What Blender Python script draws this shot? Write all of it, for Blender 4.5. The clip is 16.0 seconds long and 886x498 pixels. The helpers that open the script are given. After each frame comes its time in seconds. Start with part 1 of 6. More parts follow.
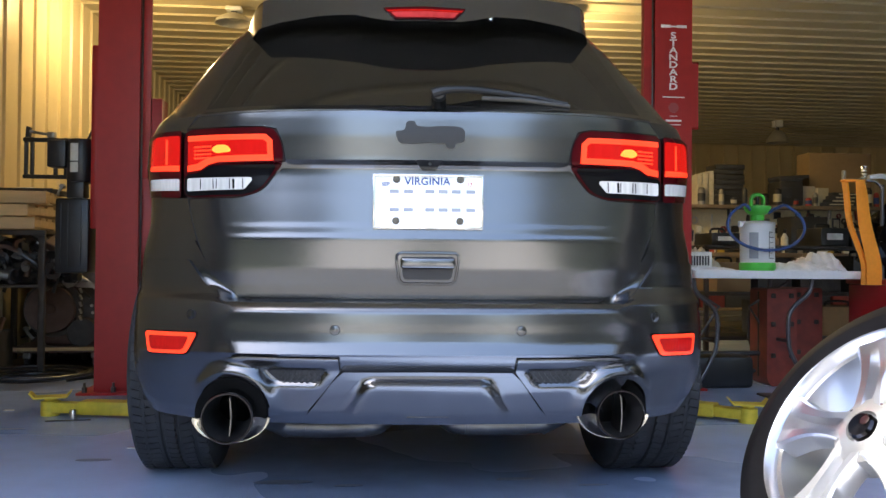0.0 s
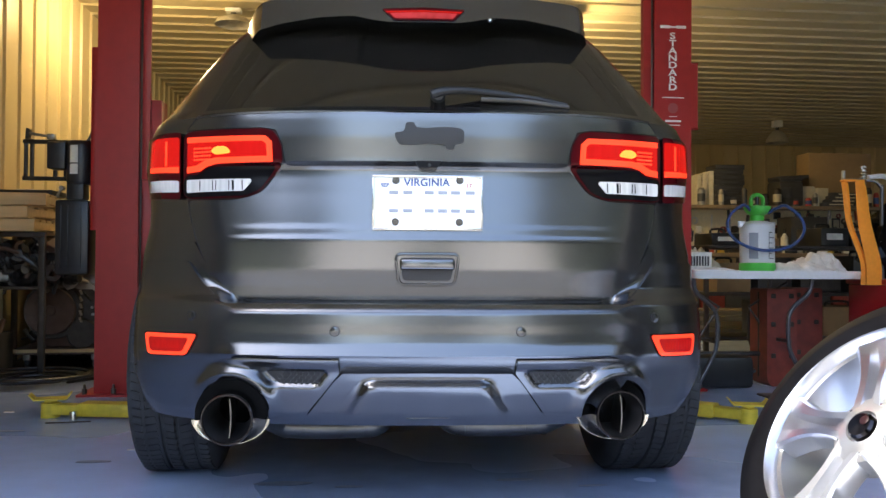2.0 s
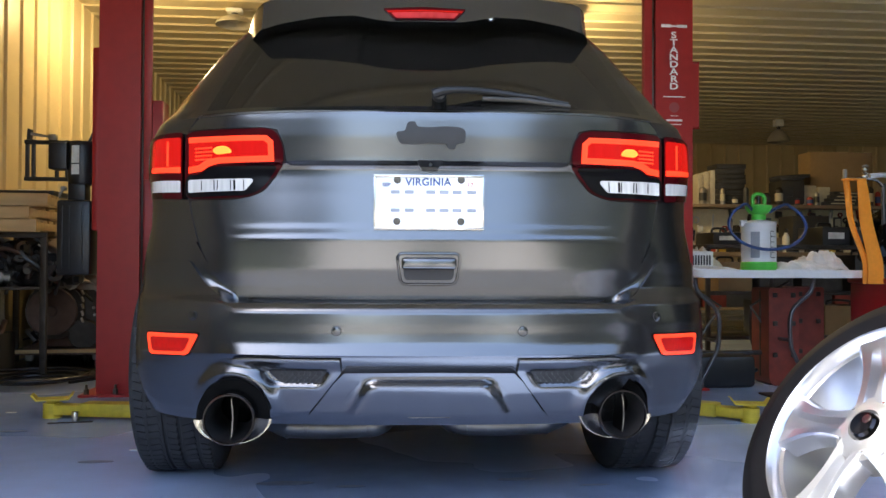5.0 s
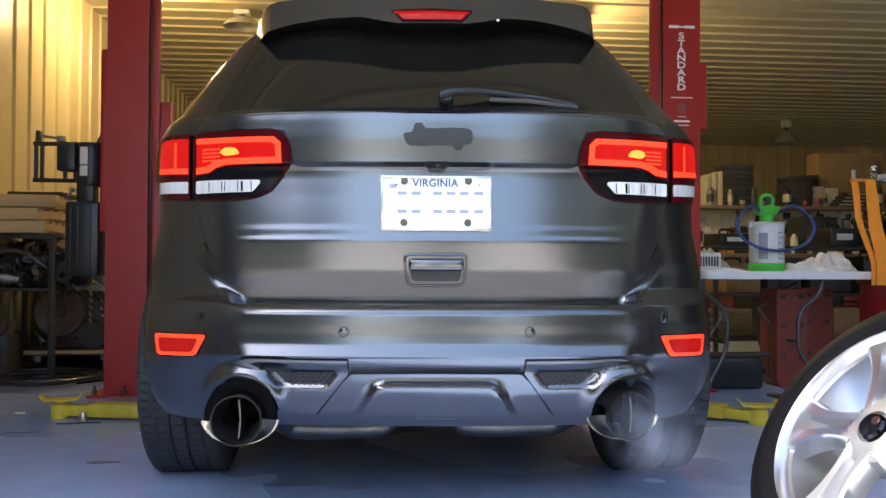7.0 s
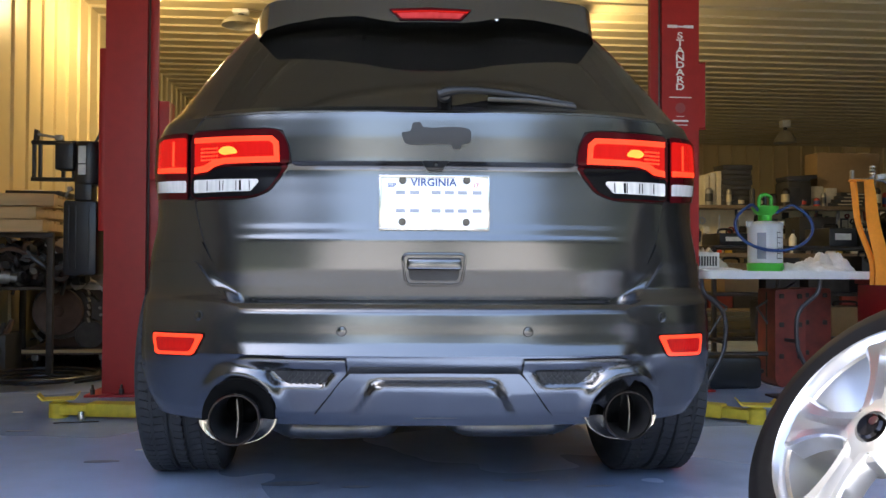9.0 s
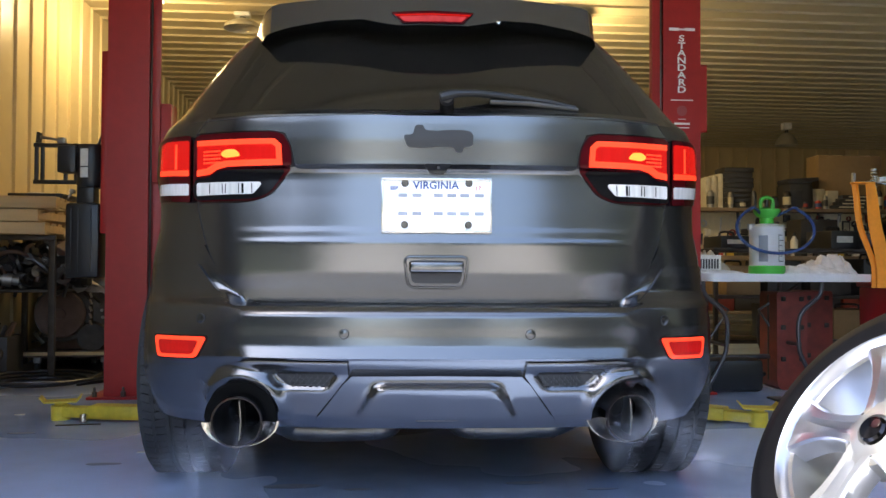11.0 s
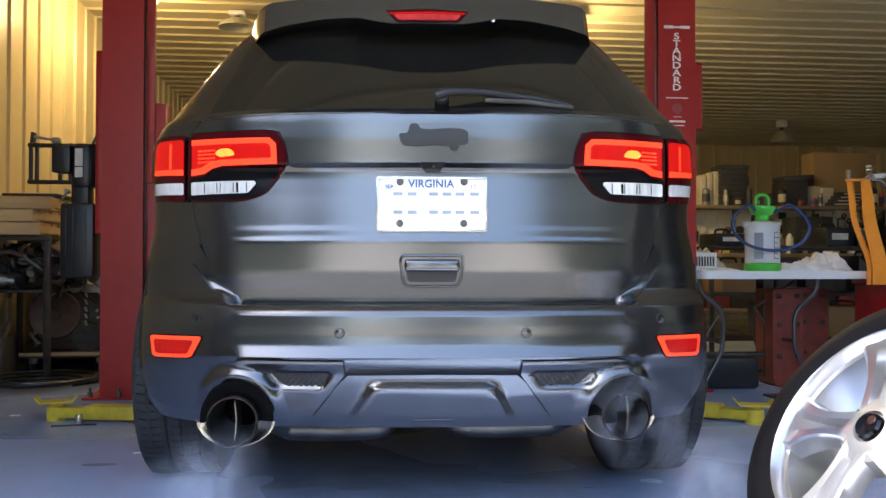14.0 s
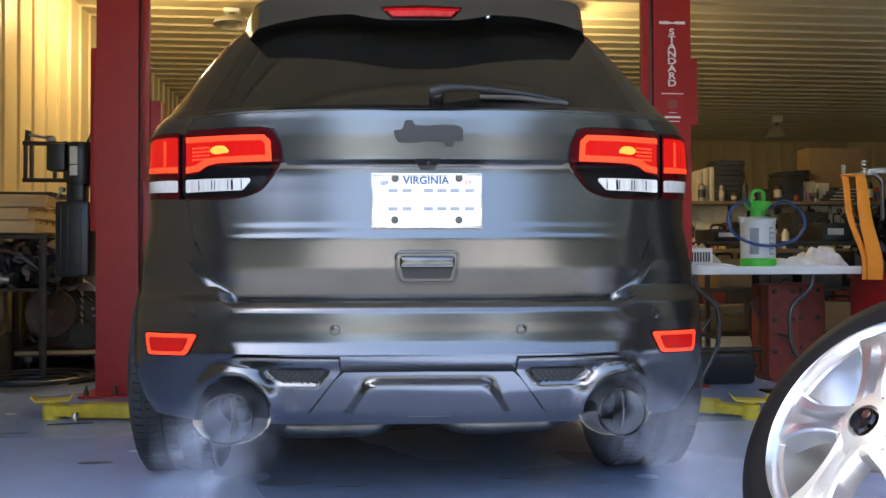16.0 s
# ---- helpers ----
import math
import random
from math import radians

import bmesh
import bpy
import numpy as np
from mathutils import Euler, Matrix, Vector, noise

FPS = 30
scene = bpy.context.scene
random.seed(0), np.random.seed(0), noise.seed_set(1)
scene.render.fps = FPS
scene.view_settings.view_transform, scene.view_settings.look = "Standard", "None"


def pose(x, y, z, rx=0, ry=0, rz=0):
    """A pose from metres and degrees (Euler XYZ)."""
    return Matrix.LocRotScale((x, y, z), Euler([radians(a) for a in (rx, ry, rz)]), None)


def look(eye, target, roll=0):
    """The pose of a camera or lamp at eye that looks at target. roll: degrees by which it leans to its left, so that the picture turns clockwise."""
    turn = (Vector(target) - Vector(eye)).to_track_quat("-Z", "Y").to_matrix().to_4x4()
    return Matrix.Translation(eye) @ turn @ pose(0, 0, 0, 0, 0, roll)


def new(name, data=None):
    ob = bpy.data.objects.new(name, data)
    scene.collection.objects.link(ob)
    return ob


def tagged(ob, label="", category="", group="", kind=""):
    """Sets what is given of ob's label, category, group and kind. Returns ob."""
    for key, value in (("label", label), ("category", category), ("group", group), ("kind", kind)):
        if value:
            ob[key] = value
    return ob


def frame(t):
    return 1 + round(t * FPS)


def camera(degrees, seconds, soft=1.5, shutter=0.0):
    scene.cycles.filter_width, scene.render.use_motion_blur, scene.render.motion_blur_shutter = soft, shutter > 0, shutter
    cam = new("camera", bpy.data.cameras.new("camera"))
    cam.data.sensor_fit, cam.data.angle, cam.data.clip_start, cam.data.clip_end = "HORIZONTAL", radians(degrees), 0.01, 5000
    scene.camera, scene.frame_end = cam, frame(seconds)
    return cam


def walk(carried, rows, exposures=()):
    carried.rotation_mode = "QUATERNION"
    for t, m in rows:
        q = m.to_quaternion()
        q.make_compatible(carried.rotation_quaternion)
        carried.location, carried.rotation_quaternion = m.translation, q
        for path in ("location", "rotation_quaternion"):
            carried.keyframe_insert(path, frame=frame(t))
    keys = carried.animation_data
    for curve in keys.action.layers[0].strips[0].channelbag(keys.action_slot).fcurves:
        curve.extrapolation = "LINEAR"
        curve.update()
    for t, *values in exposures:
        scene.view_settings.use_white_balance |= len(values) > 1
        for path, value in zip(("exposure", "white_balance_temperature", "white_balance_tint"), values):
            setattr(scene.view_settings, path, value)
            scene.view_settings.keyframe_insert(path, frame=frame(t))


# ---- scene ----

# ------------------------------------------------------------ camera
EYE = Vector((-0.203, -2.40, 0.77))


def aim(yaw, tilt):
    """A point one metre ahead of the eye; yaw to the right, tilt upwards, in degrees."""
    a, b = radians(yaw), radians(tilt)
    return EYE + Vector((math.sin(a) * math.cos(b), math.cos(a) * math.cos(b), math.sin(b)))


cam = camera(54.3, 16.0)
# seconds, yaw to the right, tilt, roll in degrees, and the drift of the eye in metres
PATH = [
    (0.0, 5.750, 0.900, 0.450, (0.0000, 0.0000, -0.0000)),
    (0.5, 5.790, 0.991, 0.359, (0.0009, -0.0001, 0.0012)),
    (1.0, 5.773, 1.071, 0.304, (0.0006, -0.0013, 0.0002)),
    (1.5, 5.779, 1.024, 0.263, (0.0003, 0.0003, -0.0003)),
    (2.0, 5.742, 0.958, 0.325, (0.0016, -0.0010, 0.0003)),
    (2.5, 5.692, 0.926, 0.395, (0.0022, -0.0010, 0.0011)),
    (3.0, 5.689, 0.899, 0.275, (0.0019, 0.0006, 0.0002)),
    (3.5, 5.717, 0.872, 0.229, (0.0015, 0.0005, -0.0005)),
    (4.0, 5.716, 0.930, 0.215, (0.0007, 0.0000, -0.0006)),
    (6.5, 5.321, 0.972, 0.236, (0.0011, -0.0010, -0.0016)),
    (7.0, 5.193, 1.034, 0.228, (0.0006, -0.0003, -0.0016)),
    (7.5, 5.225, 1.074, 0.225, (0.0014, 0.0002, -0.0011)),
    (8.0, 5.309, 1.043, 0.244, (0.0016, 0.0001, -0.0016)),
    (8.5, 5.328, 1.012, 0.319, (0.0008, 0.0001, -0.0021)),
    (9.0, 5.276, 0.998, 0.288, (0.0022, 0.0010, -0.0016)),
    (11.5, 5.192, 1.180, 0.308, (-0.0015, -0.0012, -0.0007)),
    (12.0, 5.325, 1.052, 0.191, (0.0006, 0.0009, -0.0012)),
    (12.5, 5.381, 1.059, 0.084, (0.0017, 0.0009, -0.0009)),
    (13.0, 5.459, 1.083, 0.040, (0.0010, 0.0002, -0.0018)),
    (13.5, 5.467, 1.075, 0.043, (0.0020, 0.0007, -0.0012)),
    (14.0, 5.448, 1.077, 0.064, (0.0014, 0.0018, -0.0011)),
    (14.5, 5.548, 1.057, 0.043, (0.0014, 0.0014, -0.0018)),
    (15.0, 5.602, 0.991, -0.030, (0.0037, 0.0016, -0.0009)),
    (15.5, 5.660, 0.947, -0.119, (0.0037, 0.0011, -0.0029)),
    (16.0, 5.669, 0.867, -0.179, (0.0056, 0.0021, -0.0020)),
]
walk(cam, [(t, look(EYE + Vector(d), aim(yaw, tilt) + Vector(d), roll)) for t, yaw, tilt, roll, d in PATH])

# ------------------------------------------------------------ world and light
world = bpy.data.worlds.new("world")
scene.world = world
world.use_nodes = True
sky = world.node_tree.nodes.new("ShaderNodeTexSky")
sky.sky_type, sky.sun_disc = "NISHITA", False
sky.air_density, sky.dust_density, sky.ozone_density = 1.0, 2.6, 1.1
sky.sun_elevation, sky.sun_rotation = radians(52), radians(252)
world.node_tree.links.new(sky.outputs[0], world.node_tree.nodes["Background"].inputs[0])
world.node_tree.nodes["Background"].inputs[1].default_value = 0.15
SUN_EL, SUN_AZ = radians(52), radians(252)
sun = new("sun", bpy.data.lights.new("sun", "SUN"))
sun.data.energy, sun.data.angle, sun.data.color = 3.4, radians(0.5), (1.0, 0.95, 0.86)
sun.matrix_world = look((math.sin(SUN_AZ) * 20, math.cos(SUN_AZ) * 20, 20 * math.tan(SUN_EL)), (0, 0, 0))
scene.view_settings.exposure = 2.72

CEIL = 3.25
# first lamp is added, hidden behind the column, to light wall and ceiling
LAMPS = [(-2.15, 5.3, 12, 0.42), (1.72, 5.8, 21, 0.42), (6.9, 11.6, 0, 1.0), (-1.40, 6.1, 0, 0.45)]
for lx, ly, watts, drop in LAMPS:
    if watts:
        bulb = new("bulb_light", bpy.data.lights.new("bulb_light", "POINT"))
        bulb.data.energy, bulb.data.color, bulb.data.shadow_soft_size = watts, (1.0, 0.74, 0.36), 0.12
        bulb.location = (lx, ly, CEIL - 0.27)


# ------------------------------------------------------------ materials
def mat(name, color, rough=0.5, metal=0.0, var=0.15, scale=12.0, bump=0.0, bscale=60.0, spec=0.5, coat=0.0, rvar=0.1,
        emit=None, power=0.0, stretch=(1, 1, 1), per=0.0):
    """A surface with colour, gloss and relief that vary at two scales; per: how far the pieces differ from one another."""
    m = bpy.data.materials.new(name)
    m.use_nodes = True
    nt = m.node_tree
    b = nt.nodes["Principled BSDF"]
    N, L = nt.nodes.new, nt.links.new
    tc, mp = N("ShaderNodeTexCoord"), N("ShaderNodeMapping")
    mp.inputs["Scale"].default_value = stretch
    L(tc.outputs["Object"], mp.inputs[0])
    n1, n2 = N("ShaderNodeTexNoise"), N("ShaderNodeTexNoise")
    n1.inputs["Scale"].default_value, n1.inputs["Detail"].default_value = scale, 6
    n2.inputs["Scale"].default_value, n2.inputs["Detail"].default_value = scale * 0.13, 3
    L(mp.outputs[0], n1.inputs[0]), L(mp.outputs[0], n2.inputs[0])
    add = N("ShaderNodeMath")
    add.operation = "ADD"
    L(n1.outputs[0], add.inputs[0]), L(n2.outputs[0], add.inputs[1])
    src = add
    if per:
        info, mul = N("ShaderNodeObjectInfo"), N("ShaderNodeMath")
        mul.operation = "MULTIPLY_ADD"
        mul.inputs[1].default_value = per
        L(info.outputs["Random"], mul.inputs[0]), L(add.outputs[0], mul.inputs[2])
        src = mul
    ramp = N("ShaderNodeMapRange")
    ramp.inputs[1].default_value, ramp.inputs[2].default_value = 0.6, 1.4 + per
    ramp.inputs[3].default_value, ramp.inputs[4].default_value = 1 - var, 1 + var
    L(src.outputs[0], ramp.inputs[0])
    mixc = N("ShaderNodeVectorMath")
    mixc.operation = "SCALE"
    mixc.inputs[0].default_value = color
    L(ramp.outputs[0], mixc.inputs["Scale"])
    L(mixc.outputs[0], b.inputs["Base Color"])
    rr = N("ShaderNodeMapRange")
    rr.inputs[1].default_value, rr.inputs[2].default_value = 0.3, 0.7
    rr.inputs[3].default_value, rr.inputs[4].default_value = max(0.02, rough - rvar * rough), min(1, rough + rvar * rough)
    L(n2.outputs[0], rr.inputs[0]), L(rr.outputs[0], b.inputs["Roughness"])
    b.inputs["Metallic"].default_value, b.inputs["Specular IOR Level"].default_value = metal, spec
    b.inputs["Coat Weight"].default_value = coat
    b.inputs["Coat Roughness"].default_value = 0.08
    if bump:
        n3, bp = N("ShaderNodeTexNoise"), N("ShaderNodeBump")
        n3.inputs["Scale"].default_value, n3.inputs["Detail"].default_value = bscale, 5
        bp.inputs["Strength"].default_value, bp.inputs["Distance"].default_value = bump, 0.004
        L(mp.outputs[0], n3.inputs[0]), L(n3.outputs[0], bp.inputs["Height"]), L(bp.outputs[0], b.inputs["Normal"])
    if emit:
        b.inputs["Emission Color"].default_value, b.inputs["Emission Strength"].default_value = (*emit, 1), power
    return m


PAINT = mat("satin_grey_paint", (0.137, 0.141, 0.149), 0.215, 0.94, var=0.008, scale=12, rvar=0.01)
BLACK = mat("black_plastic", (0.012, 0.012, 0.013), 0.45, var=0.2, scale=60, bump=0.05, bscale=300)
GLOSSBLACK = mat("gloss_black", (0.005, 0.005, 0.006), 0.12, var=0.1, spec=0.12)
TINT = mat("tinted_glass", (0.008, 0.0075, 0.0065), 0.05, var=0.1, scale=4, spec=0.6, coat=0.3)
RUBBER = mat("tyre_rubber", (0.036, 0.037, 0.039), 0.72, var=0.3, scale=25, bump=0.12, bscale=220, spec=0.3)
DARKRUBBER = mat("dark_tyre_rubber", (0.009, 0.009, 0.010), 0.6, var=0.25, scale=25, bump=0.06, bscale=220, spec=0.12)
CHROME = mat("polished_steel", (0.68, 0.66, 0.62), 0.22, 1.0, var=0.1, scale=14, rvar=0.4)
FINISH = mat("finisher_steel", (0.42, 0.41, 0.38), 0.18, 1.0, var=0.15, scale=14, rvar=0.4)
DULLSTEEL = mat("exhaust_steel", (0.13, 0.122, 0.11), 0.34, 1.0, var=0.35, scale=14, bump=0.05)
GAPBLACK = mat("gap_shade_black", (0.004, 0.004, 0.004), 0.8, var=0.3, scale=30, spec=0.05)
BLACKCHROME = mat("black_chrome", (0.035, 0.033, 0.036), 0.16, 1.0, var=0.15, scale=20)
ALLOY = mat("alloy_silver", (0.56, 0.57, 0.60), 0.28, 0.9, var=0.01, scale=6, rvar=0.02)
LAMPRED = mat("red_lens", (0.10, 0.003, 0.004), 0.14, var=0.35, scale=55, spec=0.2, emit=(1.0, 0.014, 0.008), power=0.10, stretch=(1, 1, 0.25))
DEEPRED = mat("deep_red_lens", (0.16, 0.004, 0.006), 0.12, var=0.4, scale=60, emit=(1.0, 0.012, 0.008), power=0.04)
LAMPDARK = mat("dark_red_lens", (0.05, 0.003, 0.005), 0.10, var=0.1, scale=40, spec=0.16)
GLOWRED = mat("lit_red_tube", (0.8, 0.05, 0.02), 0.2, var=0.05, emit=(1.0, 0.036, 0.010), power=0.26)
GLOWAMBER = mat("lit_bulb", (0.9, 0.3, 0.05), 0.2, var=0.05, emit=(1.0, 0.16, 0.02), power=0.34)
BRAKERED = mat("brake_lens", (0.32, 0.03, 0.035), 0.12, var=0.35, scale=45, spec=0.5, emit=(1.0, 0.03, 0.02), power=0.03, stretch=(1, 1, 0.4))
CLEARLENS = mat("clear_reverse_lens", (0.66, 0.65, 0.62), 0.15, 0.1, var=0.35, scale=70, coat=0.6, stretch=(1, 1, 0.1))
PLATE = mat("plate_white", (0.86, 0.90, 0.92), 0.35, var=0.04, scale=30)
INKBLUE = mat("plate_ink", (0.05, 0.09, 0.25), 0.5, var=0.1)
INKGREY = mat("plate_grey_ink", (0.30, 0.33, 0.38), 0.5, var=0.1)
FLOOR = mat("floor_epoxy", (0.36, 0.455, 0.67), 0.28, var=0.2, scale=5, bump=0.03, bscale=90, rvar=0.35)
LINER = mat("cream_steel_liner", (0.62, 0.50, 0.28), 0.36, var=0.05, scale=6, rvar=0.15)
CEILM = mat("cream_ceiling_liner", (0.56, 0.47, 0.28), 0.42, var=0.06, scale=6)
UNSEEN_WALL = mat("unseen_dark_wall", (0.07, 0.062, 0.055), 0.7, var=0.12, scale=6)
POSTRED = mat("lift_red_paint", (0.37, 0.012, 0.011), 0.42, var=0.14, scale=16, bump=0.04, bscale=40)
YELLOW = mat("lift_arm_yellow", (0.62, 0.47, 0.04), 0.5, var=0.25, scale=30, bump=0.1)
# tones of the unseen ground, set for what the car's paint reflects
PALE_GROUND = mat("unseen_pale_ground", (0.55, 0.51, 0.45), 0.85, var=0.15, scale=3, bump=0.2)
DARK_GROUND = mat("unseen_dark_ground", (0.12, 0.118, 0.115), 0.85, var=0.2, scale=8, bump=0.2)
GRASS = mat("unseen_grass", (0.045, 0.055, 0.028), 0.9, var=0.3, scale=2)


# ------------------------------------------------------------ mesh helpers
def thing(name, x=0, y=0, z=0, label="", category="", group="", kind="", rz=0):
    e = new(name)
    e.matrix_basis = pose(x, y, z, 0, 0, rz)
    return tagged(e, label, category, group, kind)


def part(name, bm, material, parent=None, label="", smooth=True, angle=35):
    me = bpy.data.meshes.new(name)
    bm.normal_update()
    for f in bm.faces:
        f.smooth = smooth
    if smooth:
        for e in bm.edges:
            if len(e.link_faces) == 2 and e.calc_face_angle(0) > radians(angle):
                e.smooth = False
    bm.to_mesh(me)
    bm.free()
    me.materials.append(material)
    ob = new(name, me)
    if parent is not None:
        ob.parent = parent
    if label:
        ob["label"] = label
    return ob


def box(bm, x0, x1, y0, y1, z0, z1, bev=0.0, m=None, seg=2):
    r = bmesh.ops.create_cube(bm, size=1)
    vs = r["verts"]
    for v in vs:
        v.co = Vector(((x0 + x1) / 2 + v.co.x * (x1 - x0), (y0 + y1) / 2 + v.co.y * (y1 - y0), (z0 + z1) / 2 + v.co.z * (z1 - z0)))
    if bev:
        es = list({e for v in vs for e in v.link_edges})
        r = bmesh.ops.bevel(bm, geom=es, offset=bev, segments=seg, profile=0.5, affect="EDGES")
        vs = list({v for f in r["faces"] for v in f.verts} | {v for v in vs if v.is_valid})
    if m is not None:
        bmesh.ops.transform(bm, matrix=m, verts=vs)
    return bm


def lathe(bm, prof, m=None, n=40, a0=0.0, a1=2 * math.pi):
    """Turn a profile of (radius, height) about z."""
    full = abs(a1 - a0 - 2 * math.pi) < 1e-6
    k = n if full else n + 1
    rings = []
    for r, h in prof:
        rings.append([bm.verts.new((r * math.cos(a0 + (a1 - a0) * i / n), r * math.sin(a0 + (a1 - a0) * i / n), h)) for i in range(k)])
    for a, b in zip(rings, rings[1:]):
        for i in range(n):
            j = (i + 1) % k
            bm.faces.new((a[i], a[j], b[j], b[i]))
    if m is not None:
        bmesh.ops.transform(bm, matrix=m, verts=[v for r in rings for v in r])
    return bm


def tube(bm, pts, r, n=10, close=True):
    """A round tube along points; r is one radius or one for each point."""
    pts = [Vector(p) for p in pts]
    rs = r if isinstance(r, (list, tuple)) else [r] * len(pts)
    rings, side = [], None
    for i, p in enumerate(pts):
        d = (pts[min(i + 1, len(pts) - 1)] - pts[max(i - 1, 0)]).normalized()
        if side is None:
            side = d.orthogonal().normalized()
        side = (side - d * side.dot(d)).normalized()
        up = d.cross(side)
        rings.append([bm.verts.new(p + rs[i] * (math.cos(2 * math.pi * j / n) * side + math.sin(2 * math.pi * j / n) * up)) for j in range(n)])
    for a, b in zip(rings, rings[1:]):
        for j in range(n):
            bm.faces.new((a[j], a[(j + 1) % n], b[(j + 1) % n], b[j]))
    if close:
        bm.faces.new(list(reversed(rings[0]))), bm.faces.new(rings[-1])
    return bm


def prism(bm, outline, d0, d1, axis="y"):
    """Extrude an outline of (a, b) between two depths on an axis."""
    def at(a, b, d):
        return (a, d, b) if axis == "y" else ((d, a, b) if axis == "x" else (a, b, d))
    lo = [bm.verts.new(at(a, b, d0)) for a, b in outline]
    hi = [bm.verts.new(at(a, b, d1)) for a, b in outline]
    fs = [bm.faces.new(lo), bm.faces.new(list(reversed(hi)))]
    n = len(lo)
    for i in range(n):
        fs.append(bm.faces.new((lo[i], hi[i], hi[(i + 1) % n], lo[(i + 1) % n])))
    bmesh.ops.recalc_face_normals(bm, faces=fs)
    return bm


def curve_pts(pts, steps=6):
    """A smooth line (Catmull-Rom) through points."""
    P = [Vector(p) for p in pts]
    P = [2 * P[0] - P[1], *P, 2 * P[-1] - P[-2]]
    out = []
    for i in range(1, len(P) - 2):
        for k in range(steps):
            t = k / steps
            a, b, c, d = P[i - 1:i + 3]
            out.append(0.5 * (2 * b + (c - a) * t + (2 * a - 5 * b + 4 * c - d) * t * t + (3 * b - a - 3 * c + d) * t ** 3))
    return out + [P[-2]]


def rounded(outline, r=0.02, n=4):
    """Round the corners of an outline of (a, b)."""
    out, k = [], len(outline)
    for i in range(k):
        p, a, b = (Vector(outline[j % k]) for j in (i, i - 1, i + 1))
        la, lb = (a - p).length, (b - p).length
        q = min(r, la * 0.45, lb * 0.45)
        s, e = p + (a - p) / la * q, p + (b - p) / lb * q
        for j in range(n + 1):
            t = j / n
            out.append(tuple((1 - t) ** 2 * s + 2 * t * (1 - t) * p + t * t * e))
    return out


def ramp(x, pts):
    """Piecewise smooth value through (x, value) points."""
    if x <= pts[0][0]:
        return pts[0][1]
    for (a, u), (b, v) in zip(pts, pts[1:]):
        if x <= b:
            t = (x - a) / (b - a)
            return u + (v - u) * t
    return pts[-1][1]


def ease(a, b, x):
    t = min(1, max(0, (x - a) / (b - a)))
    return t * t * (3 - 2 * t)


# ------------------------------------------------------------ building
WALL_X, BACK_Y, RIGHT_X, FRONT_Y = -2.85, 14.7, 12.0, -1.0


def ribbed(length, height, pitch=0.30, depth=0.02):
    """A ribbed steel sheet: length along x, height along z, ribs standing out towards -y."""
    bm = bmesh.new()
    xs, ys = [], []
    n = int(length / pitch)
    for i in range(n + 1):
        x = i * pitch
        for dx, d in ((0, 0), (pitch * 0.84, 0), (pitch * 0.88, -depth), (pitch * 0.95, -depth)):
            if x + dx <= length:
                xs.append(x + dx), ys.append(d)
    xs.append(length), ys.append(0)
    lo = [bm.verts.new((x, y, 0)) for x, y in zip(xs, ys)]
    hi = [bm.verts.new((x, y, height)) for x, y in zip(xs, ys)]
    bl = [bm.verts.new((x, 0.06, z)) for x, z in ((0, 0), (length, 0), (length, height), (0, height))]
    for i in range(len(xs) - 1):
        bm.faces.new((lo[i], lo[i + 1], hi[i + 1], hi[i]))
    bm.faces.new((bl[1], bl[0], bl[3], bl[2]))
    return bm


